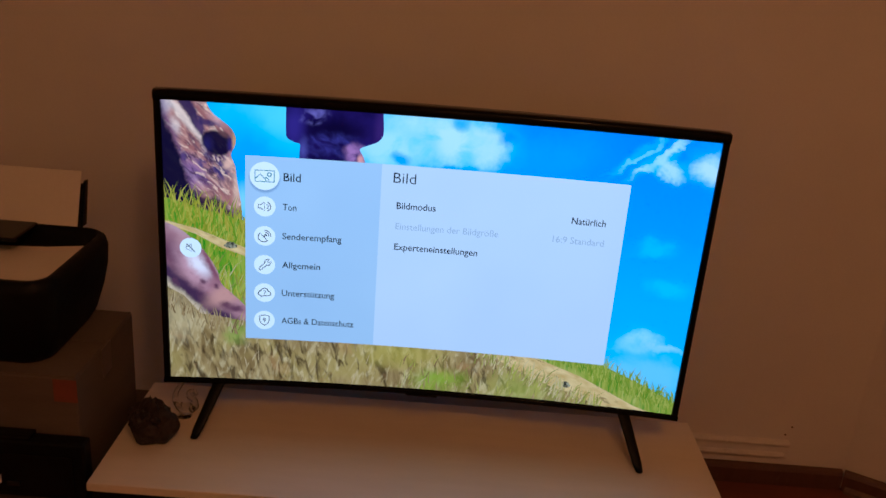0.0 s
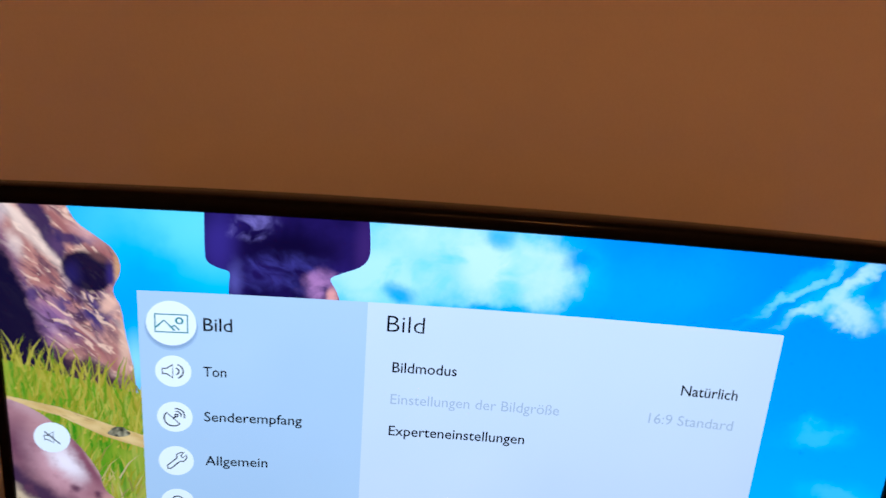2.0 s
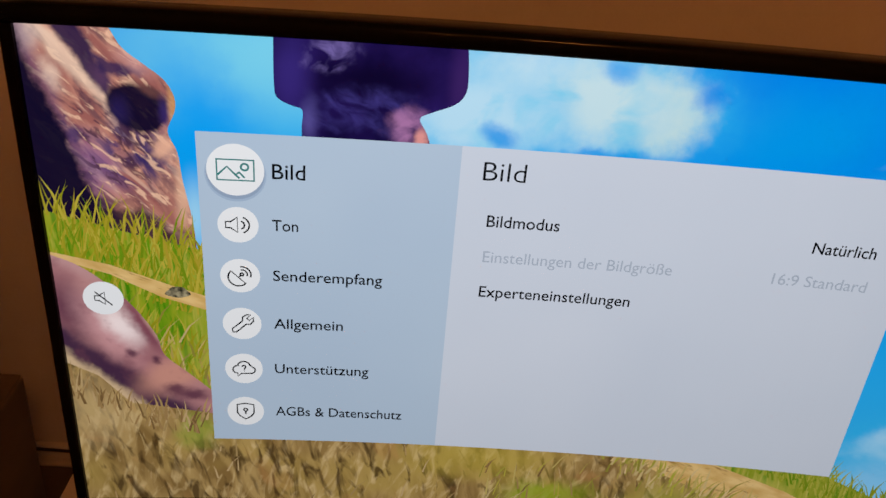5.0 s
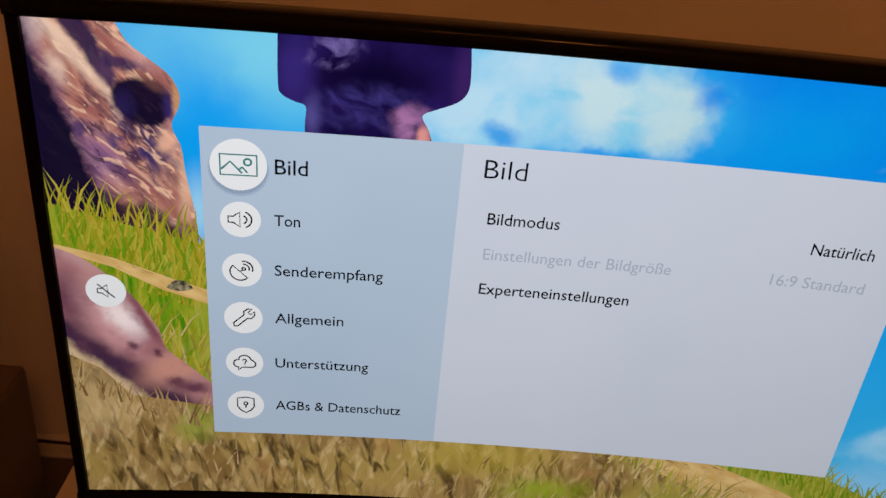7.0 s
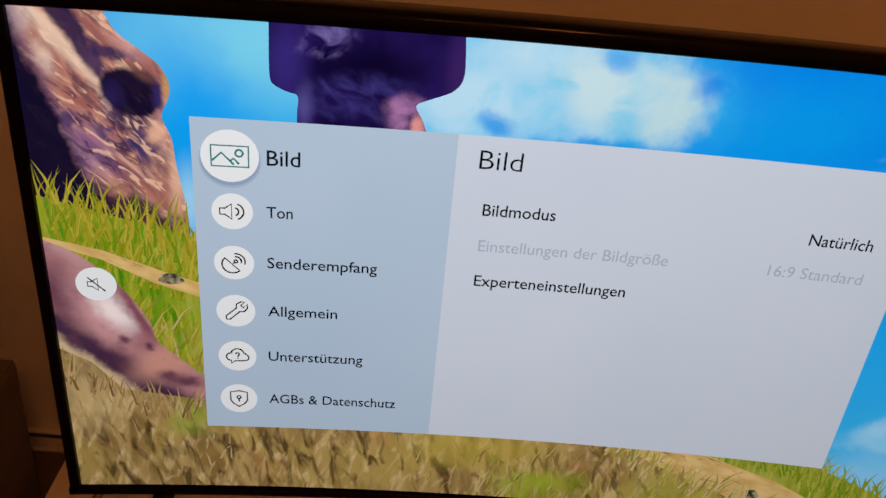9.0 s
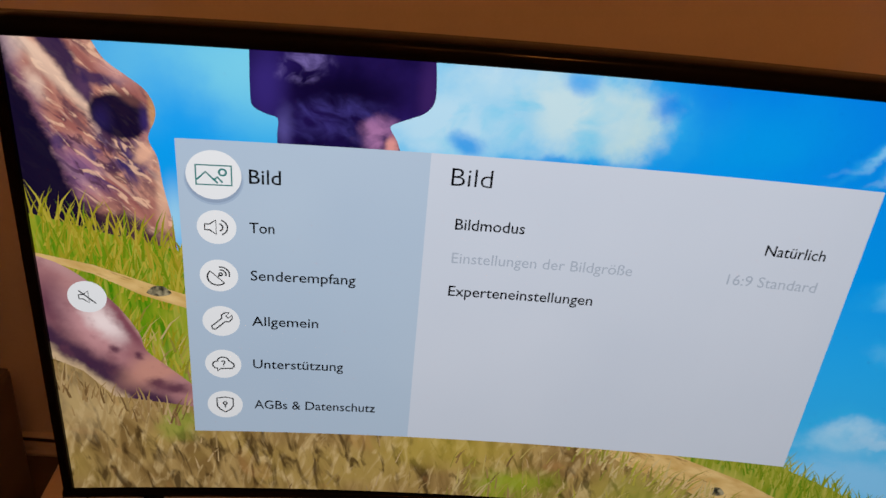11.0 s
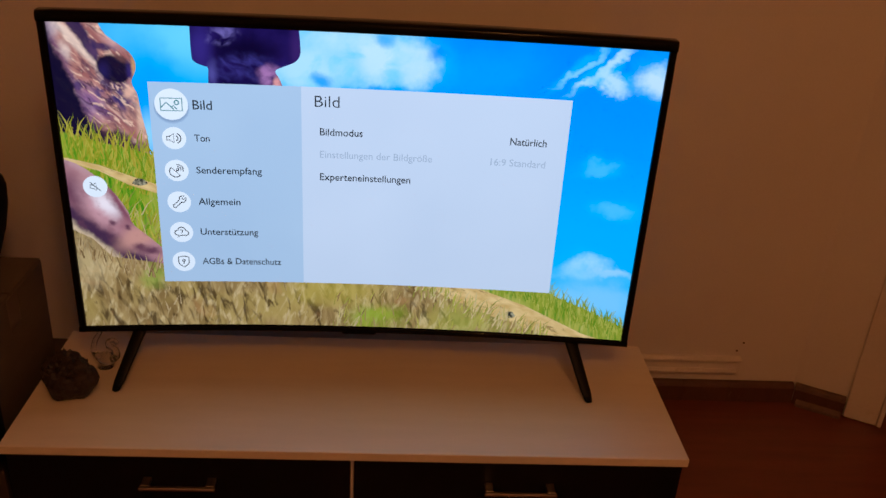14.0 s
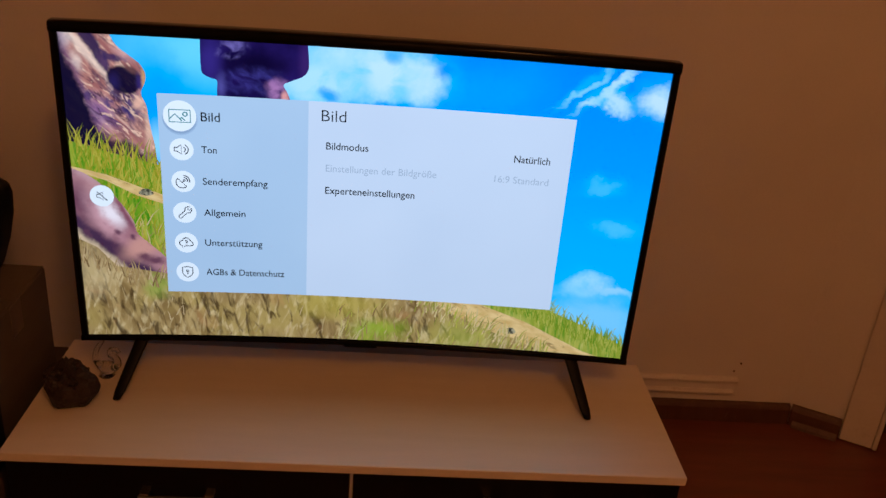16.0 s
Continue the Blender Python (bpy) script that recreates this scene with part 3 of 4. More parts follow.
def blades(name, colours):
    p = Paint(name)
    ramp = node(p.t, "ShaderNodeValToRGB", {"Fac": p.island()})
    ramp.color_ramp.interpolation = "CONSTANT"
    while len(ramp.color_ramp.elements) < len(colours):
        ramp.color_ramp.elements.new(0.5)
    for k, c in enumerate(colours):
        ramp.color_ramp.elements[k].position = k / len(colours)
        ramp.color_ramp.elements[k].color = lin(*c)
    return p.done(ramp.outputs[0])


def tufts(count, where, height, width, lean, layer, seed):
    """Many single blades; where(r) gives the foot of one."""
    r = random.Random(seed)
    verts, faces, uvs = [], [], []
    for _ in range(count):
        u, v = where(r)
        h, w, tilt = height * r.uniform(0.4, 1.25), width * r.uniform(0.5, 1.4), lean + r.uniform(-0.4, 0.4)
        mid, tip = (u + tilt * h * 0.35, v - h * 0.6), (u + tilt * h * 0.8, v - h)
        ring = [(u - w, v), (u + w, v), (mid[0] + w * 0.8, mid[1]), tip, (mid[0] - w * 0.8, mid[1])]
        ring = [(min(1, max(0, a)), min(1, max(0, b))) for a, b in ring]
        k = len(verts)
        lay = layer + r.random() * 0.8
        verts += [on_screen(a, b, lay) for a, b in ring]
        faces.append(list(range(k, k + 5)))
        uvs += ring
    me = bpy.data.meshes.new("grass")
    me.from_pydata(verts, [], faces)
    layer_uv = me.uv_layers.new(name="UVMap")
    for loop in me.loops:
        layer_uv.data[loop.index].uv = uvs[loop.vertex_index]
    return me


def grass(name, me, material):
    me.materials.append(material)
    ob = tagged(new(name, me), kind="stuff")
    return put(ob, screen)


GREEN = [(150, 144, 28), (166, 154, 40), (184, 168, 60), (138, 140, 26), (178, 162, 54), (156, 150, 36), (112, 138, 20), (170, 150, 46)]
SLOPE = [(134, 144, 32), (150, 156, 44), (166, 166, 62), (118, 138, 28), (172, 168, 66), (142, 152, 42), (104, 136, 24)]
DRY = [(158, 126, 80), (176, 144, 96), (140, 108, 66), (192, 162, 116), (120, 92, 56), (164, 136, 88)]
MIXED = [(172, 152, 78), (190, 168, 98), (160, 152, 62), (196, 172, 118), (140, 132, 54), (176, 164, 66), (158, 130, 80)]

# far grass behind the path
p, col = ground("picture_green_ground", ((98, 146, 16), (150, 160, 36), (58, 128, 8), (182, 174, 70)), 6)
GREEN_GROUND = p.done(col)
piece("far_grass_picture", figure([(0, 0.326), (0.06, 0.358), (0.148, 0.398), (0.148, 0.78), (0, 0.66)], 3), GREEN_GROUND, screen)
grass("far_grass", tufts(330, lambda r: (lambda u: (u, 0.335 + 0.45 * u + r.uniform(-0.01, 0.14)))(r.uniform(0, 0.147)), 0.070, 0.0012, 0.06, 3.1, 3), blades("picture_green_blades", GREEN))
# sand path
p = Paint("picture_sand")
sand = p.mix(lin(204, 164, 96), lin(230, 194, 130), p.noise(16, 5, (1, 2.5, 1), -20))
SAND = p.done(p.mix(sand, lin(120, 88, 44), p.times(p.noise(26, 3, (0.6, 3.0, 1), -22, 0.6, 0.60, 0.68), 0.7)))
piece("path_picture", figure([(0, 0.408), (0.055, 0.432), (0.109, 0.470), (0.147, 0.494), (0.147, 0.525), (0.102, 0.498), (0.054, 0.452), (0, 0.42)], 5), SAND, screen)
piece("path_picture", figure([(0.60, 0.80), (0.70, 0.80), (0.745, 0.828), (0.82, 0.874), (0.935, 0.97), (0.96, 1), (0.86, 1), (0.733, 0.95), (0.60, 0.88)], 3), SAND, screen)
grass("near_grass", tufts(200, lambda r: (lambda u: (u, 0.50 + 0.75 * u + r.uniform(0, 0.17)))(r.uniform(0.04, 0.147)), 0.06, 0.0012, 0.15, 5.2, 5), blades("picture_mixed_blades", GREEN + MIXED))
# right slope
p, col = ground("picture_right_ground", ((136, 148, 36), (172, 168, 64), (86, 136, 20), (194, 182, 90)), 4)
piece("slope_picture", figure([(0.685, 0.81), (0.84, 0.83), (0.92, 0.885), (1, 0.95), (1, 1), (0.955, 1), (0.925, 0.985), (0.81, 0.889), (0.735, 0.843)], 4), p.done(col), screen)


def slope_foot(r):
    u = r.uniform(0.71, 1)
    top = max(0.815, 0.835 + 0.70 * (u - 0.84))
    return u, min(1.0, r.uniform(top, max(top + 0.004, 0.795 + 0.72 * (u - 0.70))))


grass("slope_grass", tufts(520, slope_foot, 0.050, 0.0011, -0.05, 5.0, 7), blades("picture_slope_blades", SLOPE))
# leaning log of pink stone
p = Paint("picture_pink_rock")
col = p.mix(lin(160, 104, 112), lin(190, 138, 138), p.noise(6, 4, low=0.35, high=0.65))
col = p.mix(col, lin(196, 152, 152), p.times(p.blob(0.02, 0.43, 0.03, 0.016, -25, 0.8, 0.03), 0.8))
col = p.mix(col, lin(92, 46, 70), p.times(p.blob(0.010, 0.525, 0.020, 0.060, 20, 0.8, 0.03), 0.85))
col = p.mix(col, lin(126, 66, 84), p.times(p.blob(0.082, 0.565, 0.009, 0.065, 28, 0.8, 0.03), 0.85))
col = p.mix(col, lin(206, 164, 152), p.times(p.blob(0.094, 0.580, 0.004, 0.070, 25, 0.8, 0.02), 0.7))
col = p.mix(col, lin(214, 160, 164), p.times(p.blob(0.044, 0.575, 0.016, 0.070, 32, 0.9, 0.04, 16), 0.8))
col = p.mix(col, lin(250, 232, 232), p.times(p.blob(0.058, 0.560, 0.012, 0.046, 30, 0.9, 0.05, 16), 0.95))
col = p.mix(col, lin(52, 28, 62), p.times(p.side((-0.01, 0.550), (0.09, 0.700), 0.020, 0.05, 14), 0.92))
col = p.mix(col, lin(206, 146, 130), p.times(p.blob(0.108, 0.675, 0.038, 0.034, 30, 0.7, 0.04), 0.9))
col = p.mix(col, lin(214, 184, 146), p.times(p.side((-0.01, 0.603), (0.07, 0.735), 0.012, 0.05, 16), 0.95))
for u, v, ru, rv in ((0.090, 0.640, 0.005, 0.010), (0.066, 0.628, 0.006, 0.009), (0.108, 0.710, 0.012, 0.012), (0.128, 0.722, 0.015, 0.014)):
    col = p.mix(col, lin(84, 42, 66), p.times(p.blob(u, v, ru, rv, 0, 0.8, 0.03, 30), 0.85))
col = p.mix(col, lin(120, 70, 84), p.times(p.noise(22, 3, (1, 1, 1), 0, 0, 0.56, 0.7), 0.4))
PINK_ROCK = p.done(col)
log = smooth_outline([(0, 0.414), (0.022, 0.432), (0.045, 0.464), (0.074, 0.522), (0.094, 0.585), (0.100, 0.628), (0.122, 0.668), (0.147, 0.712)], 4) + [(0.147, 0.77), (0.06, 0.76), (0, 0.66)]
piece("pink_rock_picture", figure(log, 7), PINK_ROCK, screen)
# dry foreground
p = Paint("picture_dry_ground")
col = p.mix(lin(136, 106, 60), lin(180, 148, 92), p.noise(10, 3, (2.4, 0.8, 1), 12, 0.9, 0.38, 0.62))
col = p.mix(col, lin(178, 150, 78), p.times(p.noise(5, 2, (1, 1, 1), 0, 0.3, 0.48, 0.64), 0.7))
col = p.mix(col, lin(212, 182, 128), p.times(p.noise(20, 3, (2.2, 0.7, 1), -14, 0.9, 0.52, 0.68), 0.85))
col = p.mix(col, lin(68, 48, 24), p.times(p.noise(19, 3, (2.2, 0.7, 1), 14, 0.8, 0.51, 0.66), 0.85))
col = p.mix(col, lin(186, 134, 80), p.times(p.noise(8, 3, (1.4, 1, 1), 20, 0.6, 0.60, 0.70), 0.4))
col = p.mix(col, lin(200, 172, 124), p.times(p.blob(0.02, 0.76, 0.03, 0.07, 0, 0.9, 0.06), 0.6))
col = p.mix(col, lin(148, 164, 34), p.times(p.blob(0.53, 0.965, 0.045, 0.04, 0, 0.8, 0.1), 0.85))
col = p.mix(col, lin(190, 168, 66), p.times(p.blob(0.46, 0.87, 0.07, 0.05, 0, 0.8, 0.1), 0.6))
col = p.mix(col, lin(168, 164, 66), p.times(p.blob(0.70, 0.97, 0.06, 0.05, 0, 0.8, 0.1), 0.7))
col = p.mix(col, lin(150, 164, 62), p.times(p.blob(0.13, 0.81, 0.02, 0.04, 0, 0.8, 0.1), 0.7))
DRY_GROUND = p.done(col)
piece("dry_ground_picture", figure([(0, 0.65), (0.03, 0.68), (0.06, 0.745), (0.147, 0.77), (0.30, 0.80), (0.60, 0.81), (0.66, 0.87), (0.76, 0.945), (0.86, 1), (0, 1)], 8), DRY_GROUND, screen)
DRY_BLADES = blades("picture_dry_blades", DRY)


def dry_foot(r):
    u = r.uniform(0, 0.80)
    top = 0.68 + 1.1 * u if u < 0.08 else 0.77 + 0.45 * (u - 0.08) if u < 0.3 else 0.86 if u < 0.6 else 0.86 + 0.7 * (u - 0.6)
    return u, min(1.0, r.uniform(top, 1.08))


grass("dry_grass", tufts(60, dry_foot, 0.04, 0.0010, 0.15, 8.3, 11), DRY_BLADES)
grass("edge_grass", tufts(90, lambda r: (lambda u: (u, (0.69 + 1.05 * u if u < 0.07 else 0.763 + 0.2 * (u - 0.07)) + r.uniform(0.0, 0.05)))(r.uniform(0, 0.146)), 0.05, 0.0012, 0.05, 9.2, 17), DRY_BLADES)
grass("pale_grass", tufts(110, lambda r: (lambda u: (u, min(1.0, r.uniform(0.87 + max(0, 0.5 * (u - 0.62)), 1.06))))(r.uniform(0.45, 0.84)), 0.05, 0.0010, 0.2, 8.6, 13), blades("picture_pale_blades", MIXED))


def verge_foot(r):
    u = r.uniform(0.58, 0.86)
    edge = 0.81 + 1.0 * (u - 0.60) if u < 0.66 else 0.87 + 0.70 * (u - 0.66)
    return u, min(1.0, edge + r.uniform(-0.012, 0.05))


grass("verge_grass", tufts(230, verge_foot, 0.048, 0.0013, 0.25, 9.4, 19), blades("picture_verge_blades", MIXED + [(204, 178, 122), (214, 184, 130), (168, 164, 60)]))
# small stones on the path
p = Paint("picture_stone")
STONE = p.done(p.mix(lin(48, 46, 36), lin(168, 156, 124), p.noise(70, 3, low=0.40, high=0.62)))
for u, v, ru, rv in ((0.119, 0.487, 0.012, 0.012), (0.784, 0.928, 0.010, 0.013)):
    piece("stone_picture", figure([(u + ru * math.cos(a) * (1 + 0.2 * math.sin(3 * a)), v + rv * math.sin(a)) for a in (2 * math.pi * k / 16 for k in range(16))], 6 if u < 0.5 else 9.5), STONE, screen)


# ---- settings menu on the screen ----
def flat(name, colour, other=None, size=2.5):
    p = Paint(name)
    if other is None:
        return p.done(lin(*colour))
    return p.done(p.mix(lin(*colour), lin(*other), p.noise(size, 2, low=0.3, high=0.7)))


LEFT_PANEL = flat("menu_blue_grey", (176, 195, 217), (182, 200, 220))
RIGHT_PANEL = flat("menu_pale_grey", (202, 210, 225), (207, 214, 228))
DISC = flat("menu_white", (236, 238, 242))
DISC_SHADE = flat("menu_shade", (146, 164, 190))
DISC_HALO = flat("menu_halo", (162, 182, 207))
INK = flat("menu_ink", (12, 14, 18))
INK_TEAL = flat("menu_teal_ink", (36, 120, 120))
INK_PALE = flat("menu_pale_ink", (168, 178, 194))
ML = 12
piece("menu_side_panel", figure([(0.1465, 0.168), (0.396, 0.168), (0.396, 0.835), (0.1465, 0.835)], ML), LEFT_PANEL, screen)
piece("menu_main_panel", figure([(0.396, 0.168), (0.8535, 0.168), (0.8535, 0.835), (0.396, 0.835)], ML), RIGHT_PANEL, screen)


def disc_outline(u, v, r, n=40):
    return [(u + r / ASPECT * math.cos(2 * math.pi * k / n), v + r * math.sin(2 * math.pi * k / n)) for k in range(n)]


def stroke(bm, points, width, closed=False):
    """A pen line of even width, in squares of the screen's height."""
    pts = [Vector(q).to_2d() for q in points]
    n = len(pts)
    rim = []
    for i, q in enumerate(pts):
        a = pts[i - 1] if i or closed else q
        b = pts[(i + 1) % n] if i < n - 1 or closed else q
        d1, d2 = (q - a), (b - q)
        d = ((d1.normalized() if d1.length else Vector((0, 0))) + (d2.normalized() if d2.length else Vector((0, 0)))).normalized()
        side = Vector((-d.y, d.x)) * width / 2
        rim.append((q + side, q - side))
    vs = [[bm.verts.new((c.x, c.y, 0)) for c in pair] for pair in rim]
    for i in range(n if closed else n - 1):
        a, b = vs[i], vs[(i + 1) % n]
        bm.faces.new((a[0], a[1], b[1], b[0]))


def arc(cx, cy, r, a0, a1, n=14):
    return [(cx + r * math.cos(radians(a0 + (a1 - a0) * k / n)), cy + r * math.sin(radians(a0 + (a1 - a0) * k / n))) for k in range(n + 1)]


def icon(name, u, v, size, lines, width, material, owner, layer):
    """Pen lines of an icon drawn in a square of -1 to 1, y down."""
    bm = bmesh.new()
    for points, closed in lines:
        stroke(bm, points, width, closed)
    for q in bm.verts:
        q.co = (u + q.co.x * size / ASPECT, v + q.co.y * size, 0)
    return piece(name, bend(bm, layer), material, owner)


PICTURE_ICON = [([(-1, -0.62), (1, -0.62), (1, 0.62), (-1, 0.62)], True), ([(-0.95, 0.3), (-0.45, -0.2), (0.2, 0.5)], False), ([(0.0, 0.3), (0.2, 0.12), (0.48, 0.45)], False), (arc(0.5, -0.2, 0.2, 0, 340, 18), True)]
SOUND_ICON = [([(-1, -0.28), (-0.6, -0.28), (-0.05, -0.7), (-0.05, 0.7), (-0.6, 0.28), (-1, 0.28)], True), (arc(0.15, 0, 0.36, -75, 75), False), (arc(0.15, 0, 0.75, -70, 70), False)]
DISH_ICON = [(arc(-0.15, 0.15, 0.85, 45, 225), True), (arc(0.15, -0.15, 0.14, 0, 340), True), (arc(0.15, -0.15, 0.45, -100, 20), False), (arc(0.15, -0.15, 0.75, -100, 20), False), ([(-0.1, 0.1), (0.08, -0.06)], False)]
WRENCH_ICON = [([(-0.85, 0.55), (0.05, -0.3), (0.05, -0.7), (0.4, -0.95), (0.75, -0.95), (0.42, -0.58), (0.62, -0.35), (0.98, -0.7), (0.98, -0.3), (0.7, 0.05), (0.35, 0.05), (-0.52, 0.9), (-0.8, 0.9)], True)]
CLOUD_ICON = [(arc(-0.55, 0.1, 0.42, 110, 280, 10) + arc(0.0, -0.25, 0.55, 200, 345, 12) + arc(0.62, 0.15, 0.36, -60, 90, 10) + [(-0.25, 0.55), (-0.55, 0.85), (-0.55, 0.5)], True), (arc(0.0, -0.2, 0.15, 180, 400, 10) + [(0.02, 0.06), (0.02, 0.12)], False), ([(0.02, 0.22), (0.02, 0.3)], False)]
SHIELD_ICON = [([(-0.75, -0.75), (0, -0.9), (0.75, -0.75), (0.75, 0.2), (0.5, 0.6), (0, 0.95), (-0.5, 0.6), (-0.75, 0.2)], True), (arc(0, -0.15, 0.17, 0, 340), True), ([(0, 0.02), (0, 0.38)], False)]
MUTE_ICON = [([(-0.85, -0.28), (-0.45, -0.28), (0.15, -0.75), (0.15, 0.75), (-0.45, 0.28), (-0.85, 0.28)], True), ([(-0.8, -0.8), (0.85, 0.85)], False)]


def button(name, u, v, r, lines, size, width, ink, shade=True):
    if shade:
        piece("button_shade", figure(disc_outline(u, v + 0.008, r * 1.07), ML + 0.5), DISC_HALO, screen)
        piece("button_shade", figure(disc_outline(u, v + 0.006, r * 1.02), ML + 0.8), DISC_SHADE, screen)
    face = piece(name, figure(disc_outline(u, v, r), ML + 1.2), DISC, screen)
    icon("icon", u, v, size, lines, width, ink, screen, ML + 2)
    return face


button("picture_button", 0.182, 0.236, 0.0485, PICTURE_ICON, 0.031, 0.11, INK_TEAL)
for v, lines in ((0.342, SOUND_ICON), (0.447, DISH_ICON), (0.552, WRENCH_ICON), (0.657, CLOUD_ICON), (0.762, SHIELD_ICON)):
    button("menu_button", 0.1825, v, 0.0355, lines, 0.0215, 0.13, INK, False)
button("mute_button", 0.045, 0.503, 0.0355, MUTE_ICON, 0.0175, 0.14, INK, False)


def lettering(words, u, v, width, material, height=None, bold=0.0):
    """A line of writing from u, with its foot at v, as wide as given."""
    data = bpy.data.curves.new("lettering", "FONT")
    data.body, data.size, data.resolution_u, data.offset = words, 1.0, 3, bold
    ob = bpy.data.objects.new("lettering", data)
    scene.collection.objects.link(ob)
    bpy.context.view_layer.update()
    me = bpy.data.meshes.new_from_object(ob.evaluated_get(bpy.context.evaluated_depsgraph_get()))
    bpy.data.objects.remove(ob)
    bm = bmesh.new()
    bm.from_mesh(me)
    bpy.data.meshes.remove(me)
    xs = [q.co.x for q in bm.verts]
    lo, hi = min(xs), max(xs)
    k = width / (hi - lo)
    tall = height / 0.73 if height else k * ASPECT
    for q in bm.verts:
        q.co = (u + (q.co.x - lo) * k, v - q.co.y * tall, 0)
    return piece("lettering", bend(bm, ML + 2), material, screen)


lettering("Bild", 0.2165, 0.2495, 0.0315, INK, 0.030, 0.004)
for words, v, width in (("Ton", 0.3535, 0.0255), ("Senderempfang", 0.4575, 0.111), ("Allgemein", 0.563, 0.072), ("Unterstützung", 0.668, 0.101), ("AGBs & Datenschutz", 0.7735, 0.140)):
    lettering(words, 0.2155, v - 0.0025, width, INK, 0.0235, 0.006)
lettering("Bild", 0.4185, 0.2295, 0.0415, INK, 0.038, -0.008)
lettering("Bildmodus", 0.427, 0.3195, 0.073, INK, 0.0245, 0.006)
lettering("Einstellungen der Bildgröße", 0.427, 0.3925, 0.194, INK_PALE, 0.0245)
lettering("Experteneinstellungen", 0.427, 0.467, 0.158, INK, 0.0245, 0.006)
lettering("Natürlich", 0.7545, 0.3215, 0.063, INK, 0.0245, 0.006)
lettering("16:9 Standard", 0.7235, 0.3915, 0.0955, INK_PALE, 0.0245)

# ---- low bench ----
bench = thing("tv_bench", "low television bench with pale wood-effect top and black drawer fronts", "tv bench")
part("bench_top", box((-0.626, -0.249, 0.329), (0.627, 0.146, 0.347), 0.0012, 1), BENCH_TOP, bench, "pale wood-effect top with a thin edge")
part("side_panel", box((-0.618, -0.226, 0.022), (-0.602, 0.140, 0.3285)), BLACK_BODY, bench)
part("side_panel", box((0.604, -0.226, 0.022), (0.620, 0.140, 0.3285)), BLACK_BODY, bench)
part("back_panel", box((-0.6015, 0.128, 0.022), (0.6035, 0.140, 0.3285)), BLACK_BODY, bench)
part("bottom_panel", box((-0.6015, -0.226, 0.030), (0.6035, 0.1275, 0.046)), BLACK_BODY, bench)
part("plinth", box((-0.60, -0.20, 0.0005), (0.602, 0.12, 0.0215)), BLACK_BODY, bench)
part("middle_strip", box((-0.0012, -0.243, 0.024), (0.0042, -0.227, 0.3275)), EDGE_STRIP, bench, "narrow pale strip between the drawers")
for x0, x1, mid in ((-0.617, -0.0025, -0.312), (0.0055, 0.619, 0.314)):
    front = part("drawer_front", box((x0, -0.244, 0.026), (x1, -0.2275, 0.3265), 0.0015), BLACK_FRONT, bench, "black drawer front")
    pull = part("handle", box((mid - 0.068, -0.2765, 0.2745), (mid + 0.068, -0.2685, 0.2810), 0.002), METAL, front, "flat brushed steel bar handle")
    for s in (-1, 1):
        part("handle_mount", box((mid + s * 0.058 - 0.0075, -0.2683, 0.2735), (mid + s * 0.058 + 0.0075, -0.2445, 0.2815), 0.001), METAL, front)

# ---- wall rail ----
rail_thing = thing("wall_rail", "white painted moulding low on the wall, broken off beside the bench", "moulding", (0, 0, 0))
prof = [(0, 0), (0.012, 0.001), (0.016, 0.005), (0.016, 0.010), (0.010, 0.014), (0, 0.016)]
for z, x1 in ((0.122, 1.016), (0.086, 1.008)):
    part("moulding_strip", loft([[(x, WALL_Y - 0.001 - d, z + h - (0.022 if x < 0 else 0)) for d, h in prof] for x in (-1.4, 0.1, x1)]), WHITE_TRIM, rail_thing)
part("moulding_board", box((0.05, WALL_Y - 0.007, 0.0805), (1.022, WALL_Y - 0.0008, 0.1215), 0.002), PAINTED_WALL, rail_thing)
for x, z in ((1.017, 0.180), (1.003, 0.155)):
    hole = thing("screw", "small dark screw in the wall above the moulding", "screw", (x, WALL_Y, z), "wall screws")
    piece("screw_head", tube([(x, WALL_Y - 0.0005, z), (x, WALL_Y - 0.003, z)], [0.003, 0.002]), SKIRTING, hole)

# ---- stack beside the bench ----
shelf = thing("side_table", "low brown wooden side table beside the bench", "side table")
part("table_top", box((-1.22, -0.20, 0.245), (-0.655, 0.24, 0.268), 0.002), SHELF_WOOD, shelf)
for x in (-1.20, -0.70):
    for y in (-0.18, 0.18):
        part("leg", box((x, y, 0.0), (x + 0.04, y + 0.04, 0.2445), 0.002), SHELF_WOOD, shelf)
case = thing("plastic_case", "black plastic case with a small white mark before the cardboard box", "case")
part("case_body", box((-1.10, -0.205, 0.2685), (-0.646, -0.167, 0.398), 0.006, 3), PRINTER_BLACK, case)
part("case_lid", box((-1.09, -0.203, 0.3985), (-0.752, -0.169, 0.4065), 0.002), PRINTER_GLOSS, case, "thin glossy lid")
part("front_panel", box((-1.085, -0.2085, 0.282), (-0.668, -0.2055, 0.372), 0.001), PRINTER_GLOSS, case, "glossy front panel")
part("latch", box((-0.80, -0.2125, 0.300), (-0.775, -0.209, 0.309), 0.001), BLACK_BODY, case)
part("white_mark", box((-0.835, -0.2098, 0.303), (-0.811, -0.2088, 0.322)), WHITE_MARK, case, "small white mark")

